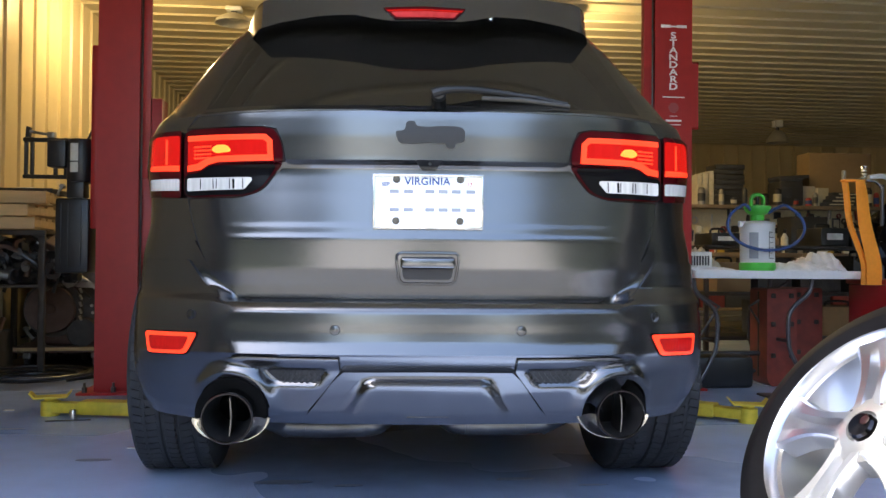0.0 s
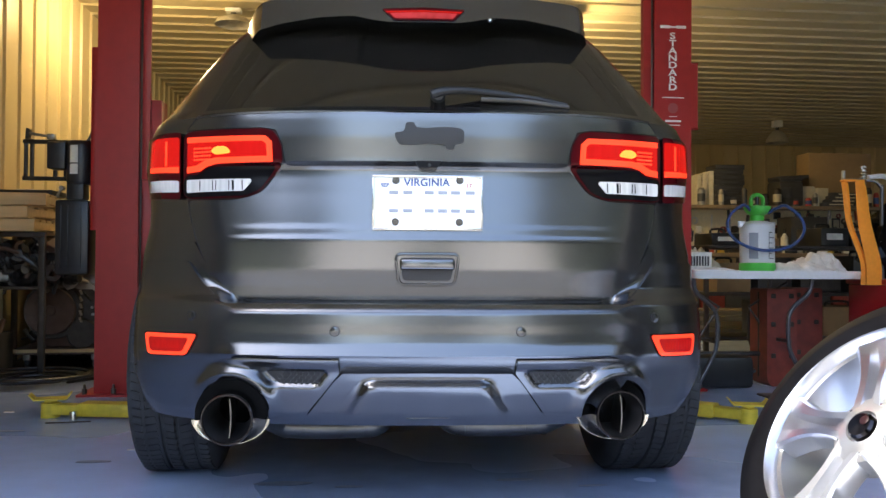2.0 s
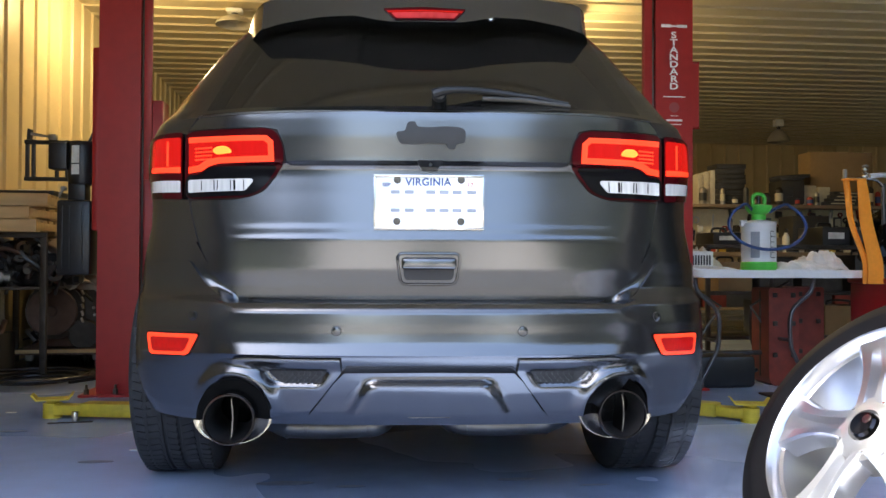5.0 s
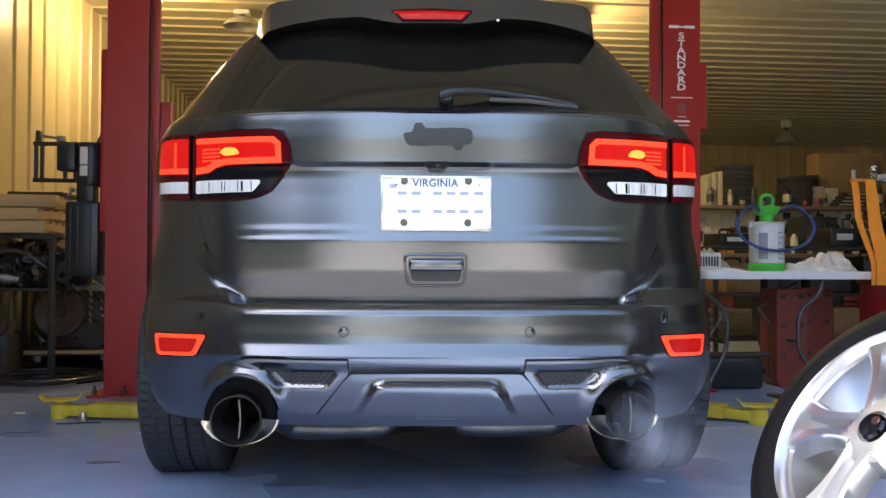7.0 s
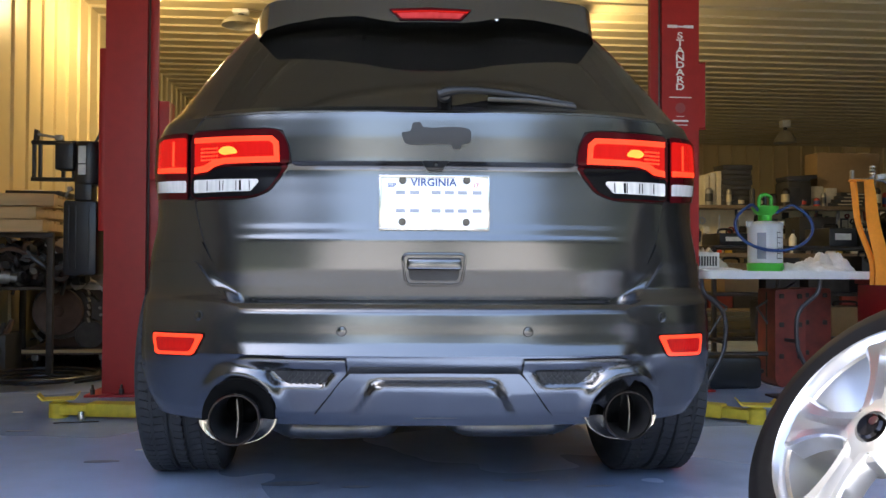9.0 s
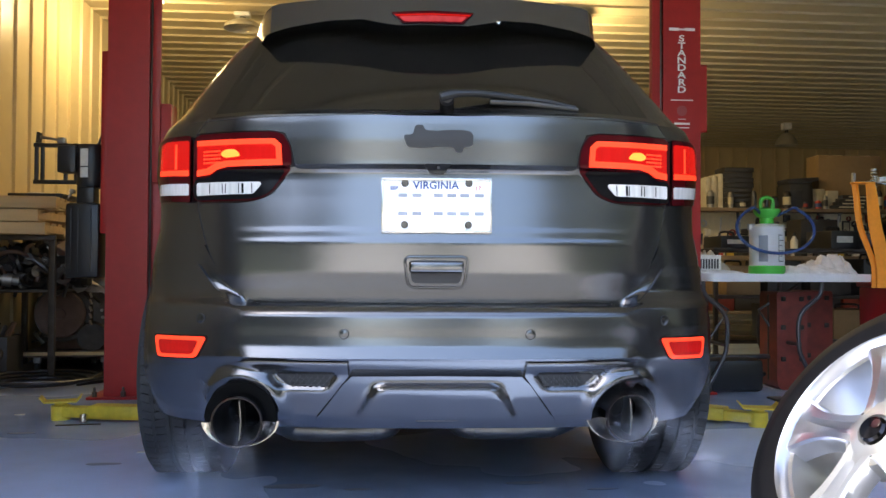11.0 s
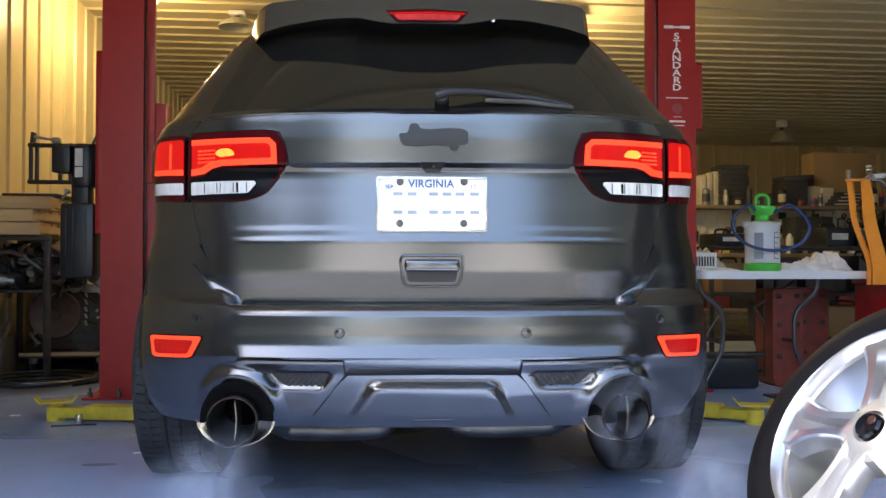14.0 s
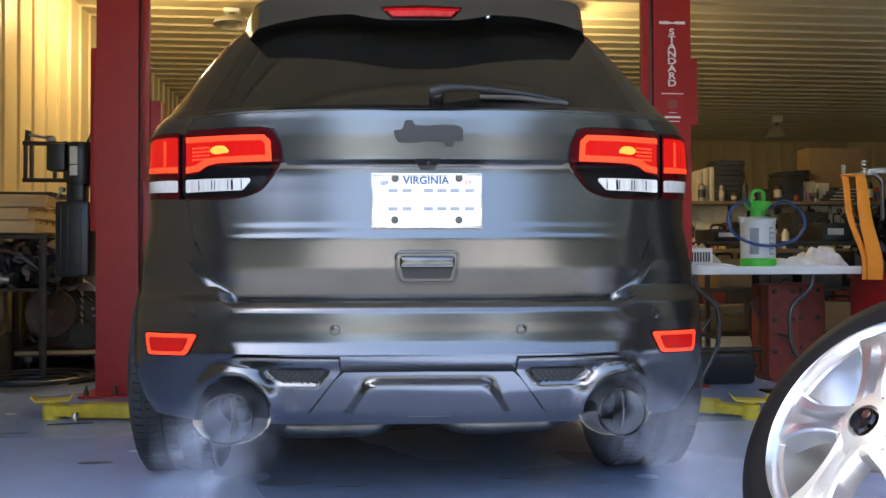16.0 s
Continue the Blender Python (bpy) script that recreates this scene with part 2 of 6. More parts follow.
def build_shell():
    bm = bmesh.new()
    box(bm, WALL_X - 0.1, RIGHT_X + 0.1, FRONT_Y, BACK_Y + 0.1, -0.12, 0)
    tagged(part("floor", bm, FLOOR, smooth=False), "smooth grey-blue sealed concrete workshop floor", "floor", kind="structure")
    w = part("wall_left", ribbed(BACK_Y - FRONT_Y, CEIL), LINER, smooth=False)
    w.matrix_basis = pose(WALL_X, FRONT_Y, 0, 0, 0, 90)
    tagged(w, "cream ribbed steel liner wall", "wall", kind="structure")
    w = part("wall_back", ribbed(RIGHT_X - WALL_X, CEIL, depth=0.04), LINER, smooth=False)
    w.matrix_basis = pose(WALL_X, BACK_Y, 0)
    tagged(w, "cream ribbed steel liner wall at the far end", "wall", kind="structure")
    w = part("wall_right", ribbed(BACK_Y - FRONT_Y, CEIL), LINER, smooth=False)
    w.matrix_basis = pose(RIGHT_X, BACK_Y, 0, 0, 0, -90)
    tagged(w, "cream ribbed steel liner wall", "wall", kind="structure")
    c = part("ceiling", ribbed(BACK_Y - FRONT_Y + 1.6, RIGHT_X - WALL_X), CEILM, smooth=False)
    # sheet turned so that its ribs run across the shop
    c.matrix_basis = Matrix(((0, 0, 1, WALL_X), (1, 0, 0, FRONT_Y), (0, 1, 0, CEIL), (0, 0, 0, 1)))
    tagged(c, "cream ribbed steel ceiling liner", "ceiling", kind="structure")
    # unseen wall, dark for the car's corners; second opening only added for light
    bm = bmesh.new()
    D0, D1, D2, D3, DH = -2.15, 2.0, 3.2, 7.0, 3.05
    box(bm, WALL_X - 0.1, D0, FRONT_Y - 0.15, FRONT_Y, 0, CEIL)
    box(bm, D1, D2, FRONT_Y - 0.15, FRONT_Y, 0, CEIL)
    box(bm, D3, RIGHT_X + 0.1, FRONT_Y - 0.15, FRONT_Y, 0, CEIL)
    box(bm, D2, D3, FRONT_Y - 0.15, FRONT_Y, DH, CEIL)
    box(bm, D0, D1, FRONT_Y - 0.15, FRONT_Y, DH, CEIL)
    tagged(part("wall_front", bm, UNSEEN_WALL, smooth=False), "unseen front wall, dark for the car's reflections, with two openings for daylight", "wall", kind="structure")
    # unseen ground: dark all round, so the car's sides reflect dark
    bm = bmesh.new()
    box(bm, -400, 400, -400, 400, -0.3, -0.14)
    tagged(part("ground", bm, GRASS, smooth=False), "unseen ground round the workshop, kept dark for the car's reflections", "ground", kind="structure")
    # near ground added dark, to darken reflections low on the gate
    bm = bmesh.new()
    prism(bm, [(-2.6, FRONT_Y - 0.004), (7.2, FRONT_Y - 0.004), (7.2, -2.2), (2.4, -2.6), (2.3, -4.5), (-2.3, -4.5)], -0.14, -0.02, "z")
    tagged(part("apron", bm, DARK_GROUND, smooth=False), "unseen dark ground before the doors, added to darken the lower gate's reflections", "apron", kind="structure")
    # two pale strips added for the bright columns reflected in the gate
    bm = bmesh.new()
    prism(bm, [(-2.3, -4.504), (-0.35, -4.504), (-3.1, -40), (-14.5, -40)], -0.14, -0.024, "z")
    prism(bm, [(0.08, -4.504), (2.3, -4.504), (11.5, -40), (0.7, -40)], -0.14, -0.024, "z")
    tagged(part("drive", bm, PALE_GROUND, smooth=False), "unseen pale ground strips added as bright columns in the car's reflections", "drive", kind="structure")


build_shell()


def woods():
    """Unseen trees added behind the camera to darken the car's reflections, with gaps for bright columns."""
    rnd = random.Random(2)
    bm = bmesh.new()
    for k in range(330):
        a = rnd.uniform(-108, 108)
        if -23 < a < -4.5 or 1.0 < a < 17:
            continue
        near = 11 if a > 0 else 15
        r = near + rnd.uniform(0, 9) if abs(a) > 20 else rnd.uniform(19, 26)
        x, y = r * math.sin(radians(a)), -2 - r * math.cos(radians(a))
        h = rnd.uniform(4.5, 7.0)
        q = bmesh.ops.create_icosphere(bm, subdivisions=2, radius=1)
        for v in q["verts"]:
            s = 1 + 0.35 * noise.noise(v.co * 2.1 + Vector((k, 0, 0)))
            v.co = Vector((x + v.co.x * 1.7 * s, y + v.co.y * 1.7 * s, h * 0.52 + v.co.z * h * 0.5 * s))
        tube(bm, [(x, y, -0.2), (x, y, h * 0.5)], 0.16, 6)
    tagged(part("reflection_trees", bm, LEAF, angle=10), "unseen dark trees added to darken the car's reflections", "trees", kind="stuff")


# dark colour for the unseen trees that the paint reflects
LEAF = mat("reflection_leaves", (0.042, 0.050, 0.030), 0.8, var=0.5, scale=3, bump=0.6, bscale=6)
woods()

# ------------------------------------------------------------ the car
SKEW = -0.065      # the tail stands a little askew
AXLE_R, AXLE_F = 0.90, 3.815


def half_width(z):
    return ramp(z, [(0.30, 0.86), (0.36, 0.88), (0.45, 0.897), (0.64, 0.89), (0.72, 0.888), (0.80, 0.878), (0.88, 0.858), (0.96, 0.855), (1.06, 0.868),
                    (1.15, 0.862), (1.20, 0.835), (1.30, 0.775), (1.40, 0.71), (1.50, 0.645), (1.56, 0.59), (1.60, 0.50)])


def tail_y(x, z):
    """Depth of the car's tail at a place across and up."""
    u = abs(x) / half_width(z)
    mid = ramp(z, [(0.30, 0.09), (0.345, 0.050), (0.40, 0.024), (0.44, 0.012), (0.47, 0.004), (0.495, -0.012), (0.503, -0.012), (0.510, -0.024), (0.525, -0.019), (0.545, -0.012), (0.57, -0.009), (0.60, -0.008),
                   (0.63, -0.006), (0.642, 0.0), (0.655, 0.012), (0.662, 0.068), (0.70, 0.0625), (0.744, 0.0535), (0.752, 0.0525), (0.836, 0.0485), (0.841, 0.0490), (0.848, 0.0520), (0.870, 0.0545), (0.880, 0.0570),
                   (0.92, 0.0618), (0.97, 0.0678), (1.02, 0.0730), (1.040, 0.0738), (1.050, 0.0700), (1.054, 0.050), (1.058, 0.045), (1.07, 0.045), (1.13, 0.042), (1.180, 0.043), (1.2035, 0.0445), (1.206, 0.060), (1.215, 0.095), (1.50, 0.33), (1.60, 0.42)])
    side = ramp(z, [(0.30, 0.09), (0.345, 0.050), (0.40, 0.024), (0.44, 0.012), (0.47, 0.000), (0.51, -0.010), (0.55, -0.009), (0.60, -0.007), (0.655, 0.006), (0.675, 0.034), (0.70, 0.050), (0.74, 0.050), (0.78, 0.048),
                    (0.84, 0.048), (0.95, 0.050), (1.058, 0.050), (1.13, 0.050), (1.19, 0.052), (1.2035, 0.054), (1.206, 0.065), (1.215, 0.095), (1.50, 0.33), (1.60, 0.42)])
    edge = ramp(z, [(0.655, 0.545), (0.674, 0.552), (0.688, 0.575), (0.725, 0.622), (0.78, 0.655), (0.85, 0.680)])
    low = ease(edge - 0.004, edge + 0.045, abs(x))
    base = mid + (side - mid) * (low + (ease(0.44, 0.68, abs(x)) - low) * ease(0.80, 0.87, z))
    q = min(abs(x), 0.62) / 0.62
    bow = 0.030 * q ** 2 + 0.050 * q ** 4 + 0.42 * max(0, abs(x) - 0.62)
    u0 = 0.62
    t = min(1, max(0, (u - u0) / (1 - u0)))
    corner = 0.16 * (1 - math.sqrt(max(0, 1 - t ** 3)))
    return base + bow + corner


def patch(outline, off=0.0, thick=0.012, step=0.03, mirror=False, surf=None):
    """A panel with this outline of (x, z), laid on the tail, off metres behind (-) or before (+) it."""
    surf = surf or tail_y
    bm = bmesh.new()
    pts = [(-x, z) for x, z in outline] if mirror else outline
    f = bm.faces.new([bm.verts.new((x, 0, z)) for x, z in pts])
    if f.normal.y > 0 or (f.normal_update() or f.normal.y > 0):
        f.normal_flip()
    xs, zs = [p[0] for p in pts], [p[1] for p in pts]
    for lo, hi, no, fine in ((min(xs), max(xs), (1, 0, 0), step), (min(zs), max(zs), (0, 0, 1), min(step, 0.0065))):
        k = max(1, int((hi - lo) / fine))
        for i in range(1, k):
            c = lo + (hi - lo) * i / k
            bmesh.ops.bisect_plane(bm, geom=bm.verts[:] + bm.edges[:] + bm.faces[:], plane_co=Vector(no) * c, plane_no=no, dist=1e-5)
    for v in bm.verts:
        v.co.y = surf(v.co.x, v.co.z) + off
    r = bmesh.ops.extrude_face_region(bm, geom=[e for e in bm.edges if e.is_boundary])
    for v in r["geom"]:
        if isinstance(v, bmesh.types.BMVert):
            v.co.y += thick
    for v in bm.verts:
        v.co.y += SKEW * v.co.x
    bmesh.ops.recalc_face_normals(bm, faces=bm.faces)
    # the outside looks backwards
    if sum(f.normal.y * f.calc_area() for f in bm.faces) > 0:
        bmesh.ops.reverse_faces(bm, faces=bm.faces)
    return bm


def body_loft():
    """The closed body: plan outlines stacked from sill to roof."""
    bm = bmesh.new()
    zs = [0.30, 0.33, 0.37, 0.42, 0.455, 0.48, 0.505, 0.54, 0.58, 0.62, 0.642, 0.655, 0.662, 0.675, 0.688, 0.70, 0.715, 0.73, 0.75, 0.77, 0.80, 0.84, 0.88, 0.93, 0.98, 1.02, 1.06, 1.075, 1.10, 1.15, 1.18, 1.20, 1.24, 1.30, 1.36, 1.42, 1.48,
          1.53, 1.57, 1.60]
    us = [0, 0.12, 0.25, 0.38, 0.5, 0.57, 0.60, 0.62, 0.64, 0.66, 0.68, 0.70, 0.72, 0.74, 0.76, 0.78, 0.80, 0.85, 0.89, 0.925, 0.95, 0.97, 0.985, 0.995, 1.0]
    rings = []
    for z in zs:
        W = half_width(z)
        half = [(u * W, tail_y(u * W, z) + 0.014) for u in us]
        y0 = half[-1][1]
        if z <= 1.13:
            y1 = 4.72 - 0.25 * max(0, z - 0.75) - 0.35 * ease(0.95, 1.15, z)
        else:
            y1 = 3.05 - 1.9 * (z - 1.13)
        side = []
        for i in range(1, 61):
            y = y0 + (y1 - 0.35 - y0) * i / 60
            wx = W + 0.06 * ease(0.3, 1.0, y - 0.2) * (1 - ease(1.0, 1.15, z))
            for ay in (AXLE_R, AXLE_F):
                d = math.hypot(y - ay, z - 0.385)
                if d < 0.42:
                    wx = 0.60
            side.append((wx, y))
        wl = side[-1][0]
        for a in range(1, 9):
            t = a / 8 * math.pi / 2
            side.append((wl * (0.35 + 0.65 * math.cos(t) ** 0.6) if a < 8 else 0.0, y1 - 0.35 + 0.35 * math.sin(t)))
        pts = half + side
        full = pts + [(-x, y) for x, y in reversed(pts[1:-1])]
        rings.append([bm.verts.new((x, y + SKEW * x * (1 - ease(0.35, 1.0, y)), z)) for x, y in full])
    n = len(rings[0])
    for a, b in zip(rings, rings[1:]):
        for i in range(n):
            bm.faces.new((a[i], a[(i + 1) % n], b[(i + 1) % n], b[i]))
    top = bm.verts.new((0, 1.4, 1.66))
    bot = bm.verts.new((0, 2.0, 0.30))
    for i in range(n):
        bm.faces.new((rings[-1][i], rings[-1][(i + 1) % n], top)), bm.faces.new((rings[0][(i + 1) % n], rings[0][i], bot))
    bmesh.ops.recalc_face_normals(bm, faces=bm.faces)
    return bm


def tyre_bm(R=0.386, w=0.29, rim=0.262, grooves=4):
    """A tyre about the y axis of its own space turned to z: grooved tread and round shoulders."""
    bm = bmesh.new()
    h = w / 2
    prof = [(rim, -h * 0.80), (rim + 0.012, -h * 0.90), (rim + 0.05, -h), (R - 0.045, -h * 0.985), (R - 0.018, -h * 0.92), (R - 0.005, -h * 0.82)]
    xs = [-h * 0.80 + h * 1.6 * i / (grooves + 1) for i in range(grooves + 2)]
    for i in range(1, grooves + 1):
        c = xs[i]
        prof += [(R, c - 0.008), (R - 0.009, c - 0.005), (R - 0.009, c + 0.005), (R, c + 0.008)]
    prof += [(R - 0.005, h * 0.82), (R - 0.018, h * 0.92), (R - 0.045, h * 0.985), (rim + 0.05, h), (rim + 0.012, h * 0.90), (rim, h * 0.80)]
    return lathe(bm, prof, n=96)


def both(half):
    """An outline from its right half."""
    return half + [(-x, z) for x, z in reversed(half) if x > 1e-6]


def mirrored(outline, sx):
    return [(sx * x * (1 + 0.017 * ease(0.5, 0.75, x)), z) for x, z in outline]


def disc(bm, r, h, m, n=24, bev=0.15):
    """A low round button along z, with a softened rim."""
    lathe(bm, [(0.0001, h), (r * (1 - bev), h), (r, h * 0.6), (r, -h)], m, n)
    return bm


def on_tail(x, z, off=0.0):
    """A pose on the tail with its z axis pointing backwards."""
    turn = math.degrees(math.atan((tail_y(x + 0.01, z) - tail_y(x - 0.01, z)) / 0.02 + SKEW))
    return pose(x, tail_y(x, z) + SKEW * x + off, z, 90, 0, turn)


def letters(text, size, material, parent, m, name="lettering", depth=0.0006, width=1.0):
    c = bpy.data.curves.new(name, "FONT")
    c.offset = size * 0.022
    c.body, c.size, c.extrude, c.align_x, c.align_y, c.space_character = text, size, depth, "CENTER", "CENTER", width
    ob = new(name, c)
    ob.data.materials.append(material)
    ob.parent, ob.matrix_basis = parent, m
    return ob


def spoiler_y(x, z):
    return 0.215 + 0.10 * (x / 0.56) ** 2 + 0.42 * (z - 1.50) + 0.22 * ease(0.50, 0.60, abs(x))


def tail_lamps(car):
    for sx in (-1, 1):
        # inner lamp on the gate
        lamp = part("tail_lamp", patch(rounded(mirrored([(0.702, 1.156), (0.470, 1.154), (0.436, 1.146), (0.416, 1.105), (0.411, 1.052), (0.448, 1.014), (0.474, 0.978), (0.520, 0.958), (0.702, 0.956)], sx), 0.030, 4), -0.004, 0.016, 0.02), LAMPDARK, car,
                    "tail lamp with a lit red light tube over a clear reversing lens")
        part("light_tube", patch(mirrored([(0.690, 1.137), (0.462, 1.133), (0.443, 1.116), (0.440, 1.058), (0.600, 1.057), (0.630, 1.050), (0.652, 1.036), (0.690, 1.032),
                                           (0.690, 1.050), (0.660, 1.054), (0.638, 1.067), (0.605, 1.074), (0.457, 1.075), (0.459, 1.109), (0.470, 1.118), (0.690, 1.121)], sx), -0.010, 0.006, 0.02), GLOWRED, lamp, "glowing red light tube")
        inner = part("red_lens", patch(mirrored([(0.690, 1.121), (0.470, 1.118), (0.459, 1.109), (0.457, 1.075), (0.605, 1.074), (0.638, 1.067), (0.660, 1.054), (0.690, 1.050)], sx), -0.007, 0.004, 0.02), LAMPRED, lamp)
        bm = bmesh.new()
        for k in range(7):
            for q in range(4):
                x, z = 0.628 + 0.008 * k, 1.070 + 0.011 * q
                disc(bm, 0.0032, 0.002, on_tail(sx * x, z, -0.008), 8)
        tagged(part("reflector_bead", bm, GLOWRED, inner), kind="stuff")
        part("bulb", patch(rounded(mirrored([(0.560, 1.086), (0.606, 1.082), (0.622, 1.094), (0.606, 1.107), (0.575, 1.106)], sx), 0.014), -0.009, 0.004, 0.02), GLOWAMBER, lamp, "amber glowing bulb")
        part("lens_bezel", patch(rounded(mirrored([(0.700, 1.026), (0.655, 1.026), (0.625, 1.048), (0.430, 1.049), (0.452, 1.016), (0.478, 0.980), (0.522, 0.962), (0.700, 0.960)], sx), 0.025), -0.008, 0.006, 0.02), GLOSSBLACK, lamp, "gloss black bezel")
        part("reversing_lens", patch(rounded(mirrored([(0.690, 1.012), (0.506, 1.012), (0.503, 1.004), (0.526, 0.977), (0.690, 0.974)], sx), 0.006), -0.012, 0.006, 0.02), CLEARLENS, lamp, "clear fluted reversing lens")
        bm = bmesh.new()
        for k in (0, 3, 4, 8, 9, 13):
            x = 0.530 + 0.0098 * k
            box(bm, -0.0012 - 0.002 * (k % 5 == 2), 0.0012 + 0.004 * (k % 7 == 3), -0.002, 0.002, -0.014, 0.015, 0.0008, Matrix.Translation((sx * x, tail_y(sx * x, 0.994) + SKEW * sx * x - 0.0125, 0.993)) @ pose(0, 0, 0, 0, 2 * ((k * 7) % 3 - 1), 0))
        tagged(part("lens_flute", bm, GLOSSBLACK, lamp), kind="stuff")
        # outer lamp on the wing
        W = [(0.712, 1.157), (0.800, 1.160), (0.838, 1.150), (0.846, 1.06), (0.843, 0.968), (0.712, 0.956)]
        outer = part("tail_lamp", patch(rounded(mirrored(W, sx), 0.01), -0.004, 0.016, 0.012), LAMPDARK, car, "outer tail lamp wrapped round the rear wing")
        part("red_lens", patch(rounded(mirrored([(0.716, 1.141), (0.800, 1.145), (0.818, 1.138), (0.824, 1.042), (0.716, 1.034)], sx), 0.008), -0.010, 0.006, 0.012), LAMPRED, outer, "glowing red lens")
        part("light_tube", patch(mirrored([(0.716, 1.052), (0.822, 1.058), (0.823, 1.044), (0.716, 1.035)], sx), -0.0115, 0.004, 0.012), GLOWRED, outer)
        part("light_tube", patch(mirrored([(0.756, 1.132), (0.764, 1.133), (0.764, 1.058), (0.756, 1.057)], sx), -0.0115, 0.004, 0.012), GLOWRED, outer)
        part("reversing_lens", patch(rounded(mirrored([(0.716, 1.012), (0.826, 1.018), (0.828, 0.984), (0.716, 0.977)], sx), 0.006), -0.010, 0.006, 0.012), CLEARLENS, outer, "clear side lens")
        # bumper reflector
        refl = part("bumper_light", patch(rounded(mirrored([(0.812, 0.562), (0.645, 0.565), (0.676, 0.504), (0.800, 0.499)], sx), 0.012), -0.010, 0.014, 0.015), GLOWRED, car, "lit red bumper light")
        part("lens", patch(rounded(mirrored([(0.798, 0.551), (0.668, 0.554), (0.686, 0.514), (0.790, 0.510)], sx), 0.010), -0.013, 0.006, 0.015), DEEPRED, refl)
        for k in range(9):
            x = 0.694 + 0.0105 * k
            part("lens_rib", patch(mirrored([(x, 0.545), (x + 0.004, 0.545), (x + 0.002, 0.519), (x - 0.002, 0.519)], sx), -0.0145, 0.003, 0.03), LAMPRED, refl)
        part("surround", patch(rounded(mirrored([(0.816, 0.566), (0.640, 0.569), (0.673, 0.500), (0.803, 0.495)], sx), 0.014), -0.006, 0.010, 0.015), GLOSSBLACK, refl)


def plate(car):
    p = part("licence_plate", patch(rounded(both([(0.0, 0.867), (0.153, 0.867), (0.153, 1.018), (0.0, 1.018)]), 0.012), -0.020, 0.003, 0.1, surf=lambda x, z: 0.074), PLATE, car, "white and blue licence plate in a chrome frame")
    bm = bmesh.new()
    for x0, x1, z0, z1 in ((-0.157, 0.157, 1.014, 1.0205), (-0.157, 0.157, 0.8645, 0.871), (-0.157, -0.1515, 0.871, 1.014), (0.1515, 0.157, 0.871, 1.014)):
        box(bm, x0, x1, 0.046, 0.064, z0, z1, 0.0015)
    for v in bm.verts:
        v.co.y += SKEW * v.co.x
    part("plate_frame", bm, CHROME, p)
    tilt = math.degrees(math.atan(SKEW))

    def spot(x, z, y=0.0528):
        return pose(x, y + SKEW * x, z, 90, 0, tilt)
    letters("VIRGINIA", 0.030, INKBLUE, p, spot(-0.002, 1.000) @ Matrix.Diagonal((1.0, 1, 1, 1)), width=1.05)
    letters("SEP", 0.016, INKBLUE, p, spot(-0.121, 0.992))
    letters("17", 0.017, mat("sticker_ink", (0.45, 0.12, 0.10), 0.5), p, spot(0.118, 0.992))
    for k, x in enumerate((-0.096, -0.056, 0.005, 0.043, 0.080, 0.122)):
        for z in (0.972, 0.920):
            bm = bmesh.new()
            box(bm, -0.013, 0.013, -0.0004, 0.0004, -0.005, 0.005, 0.0003, Matrix.Translation((x, 0.0528 + SKEW * x, z)))
            part("number_bar", bm, INKGREY, p)
    for x, z in ((-0.090, 1.006), (0.092, 1.007), (-0.091, 0.888), (0.091, 0.888)):
        bm = bmesh.new()
        m = spot(x, z, 0.0525)
        lathe(bm, [(0.0001, 0.006), (0.004, 0.006), (0.005, 0.003), (0.0085, 0.003), (0.0105, 0.001), (0.0105, -0.002)], m, 20)
        part("bolt", bm, DULLSTEEL, p)


def exhaust_tip(car, sx):
    cx, cz = sx * 0.545, 0.345
    tip = part("exhaust_tip", lathe(bmesh.new(), [(0.060, -0.20), (0.0635, 0.0), (0.065, 0.006), (0.068, 0.006), (0.070, 0.001), (0.070, -0.02), (0.069, -0.20)], pose(cx, -0.018, cz, 90, 0, 0), 56), BLACKCHROME, car, "black chrome exhaust tip")
    part("inner_pipe", lathe(bmesh.new(), [(0.0635, 0.0), (0.058, -0.03), (0.050, -0.12), (0.048, -0.30), (0.0001, -0.31)], pose(cx, -0.018, cz, 90, 0, 0), 40), BLACK, tip)
    bm = bmesh.new()
    prism(bm, [(-0.003, -0.052), (-0.0005, -0.052), (0.003, -0.03), (0.0045, 0.0), (0.003, 0.03), (-0.0005, 0.052), (-0.003, 0.052), (0.0008, 0.0)], 0, 0.09)
    bmesh.ops.transform(bm, matrix=pose(cx + 0.006, -0.002, cz, 0, 0, 0), verts=bm.verts)
    part("divider", bm, DULLSTEEL, tip, "steel divider plate")
    # black sheet that paints the shade in the gap between tip and bumper
    part("liner", lathe(bmesh.new(), [(0.066, -0.040), (0.099, -0.036), (0.100, -0.12)], pose(cx, 0.02, cz, 90, 0, 0), 40, radians(-8), radians(188)), GAPBLACK, tip)
    # polished oval finisher, open at the top
    bm = bmesh.new()
    lathe(bm, [(0.0655, -0.006), (0.0690, -0.003), (0.0725, 0.001), (0.0750, 0.003), (0.0768, 0.003), (0.0778, -0.003), (0.070, -0.05), (0.064, -0.16)], None, 40, radians(186), radians(354))
    for v in bm.verts:
        v.co.x *= 1 + 0.40 * min(1, max(0, (math.hypot(v.co.x, v.co.y) - 0.0655) / 0.0085))
    bmesh.ops.transform(bm, matrix=pose(cx, 0.058, cz - 0.004, 90, 0, 0), verts=bm.verts)
    part("finisher", bm, FINISH, tip, "polished oval steel finisher")


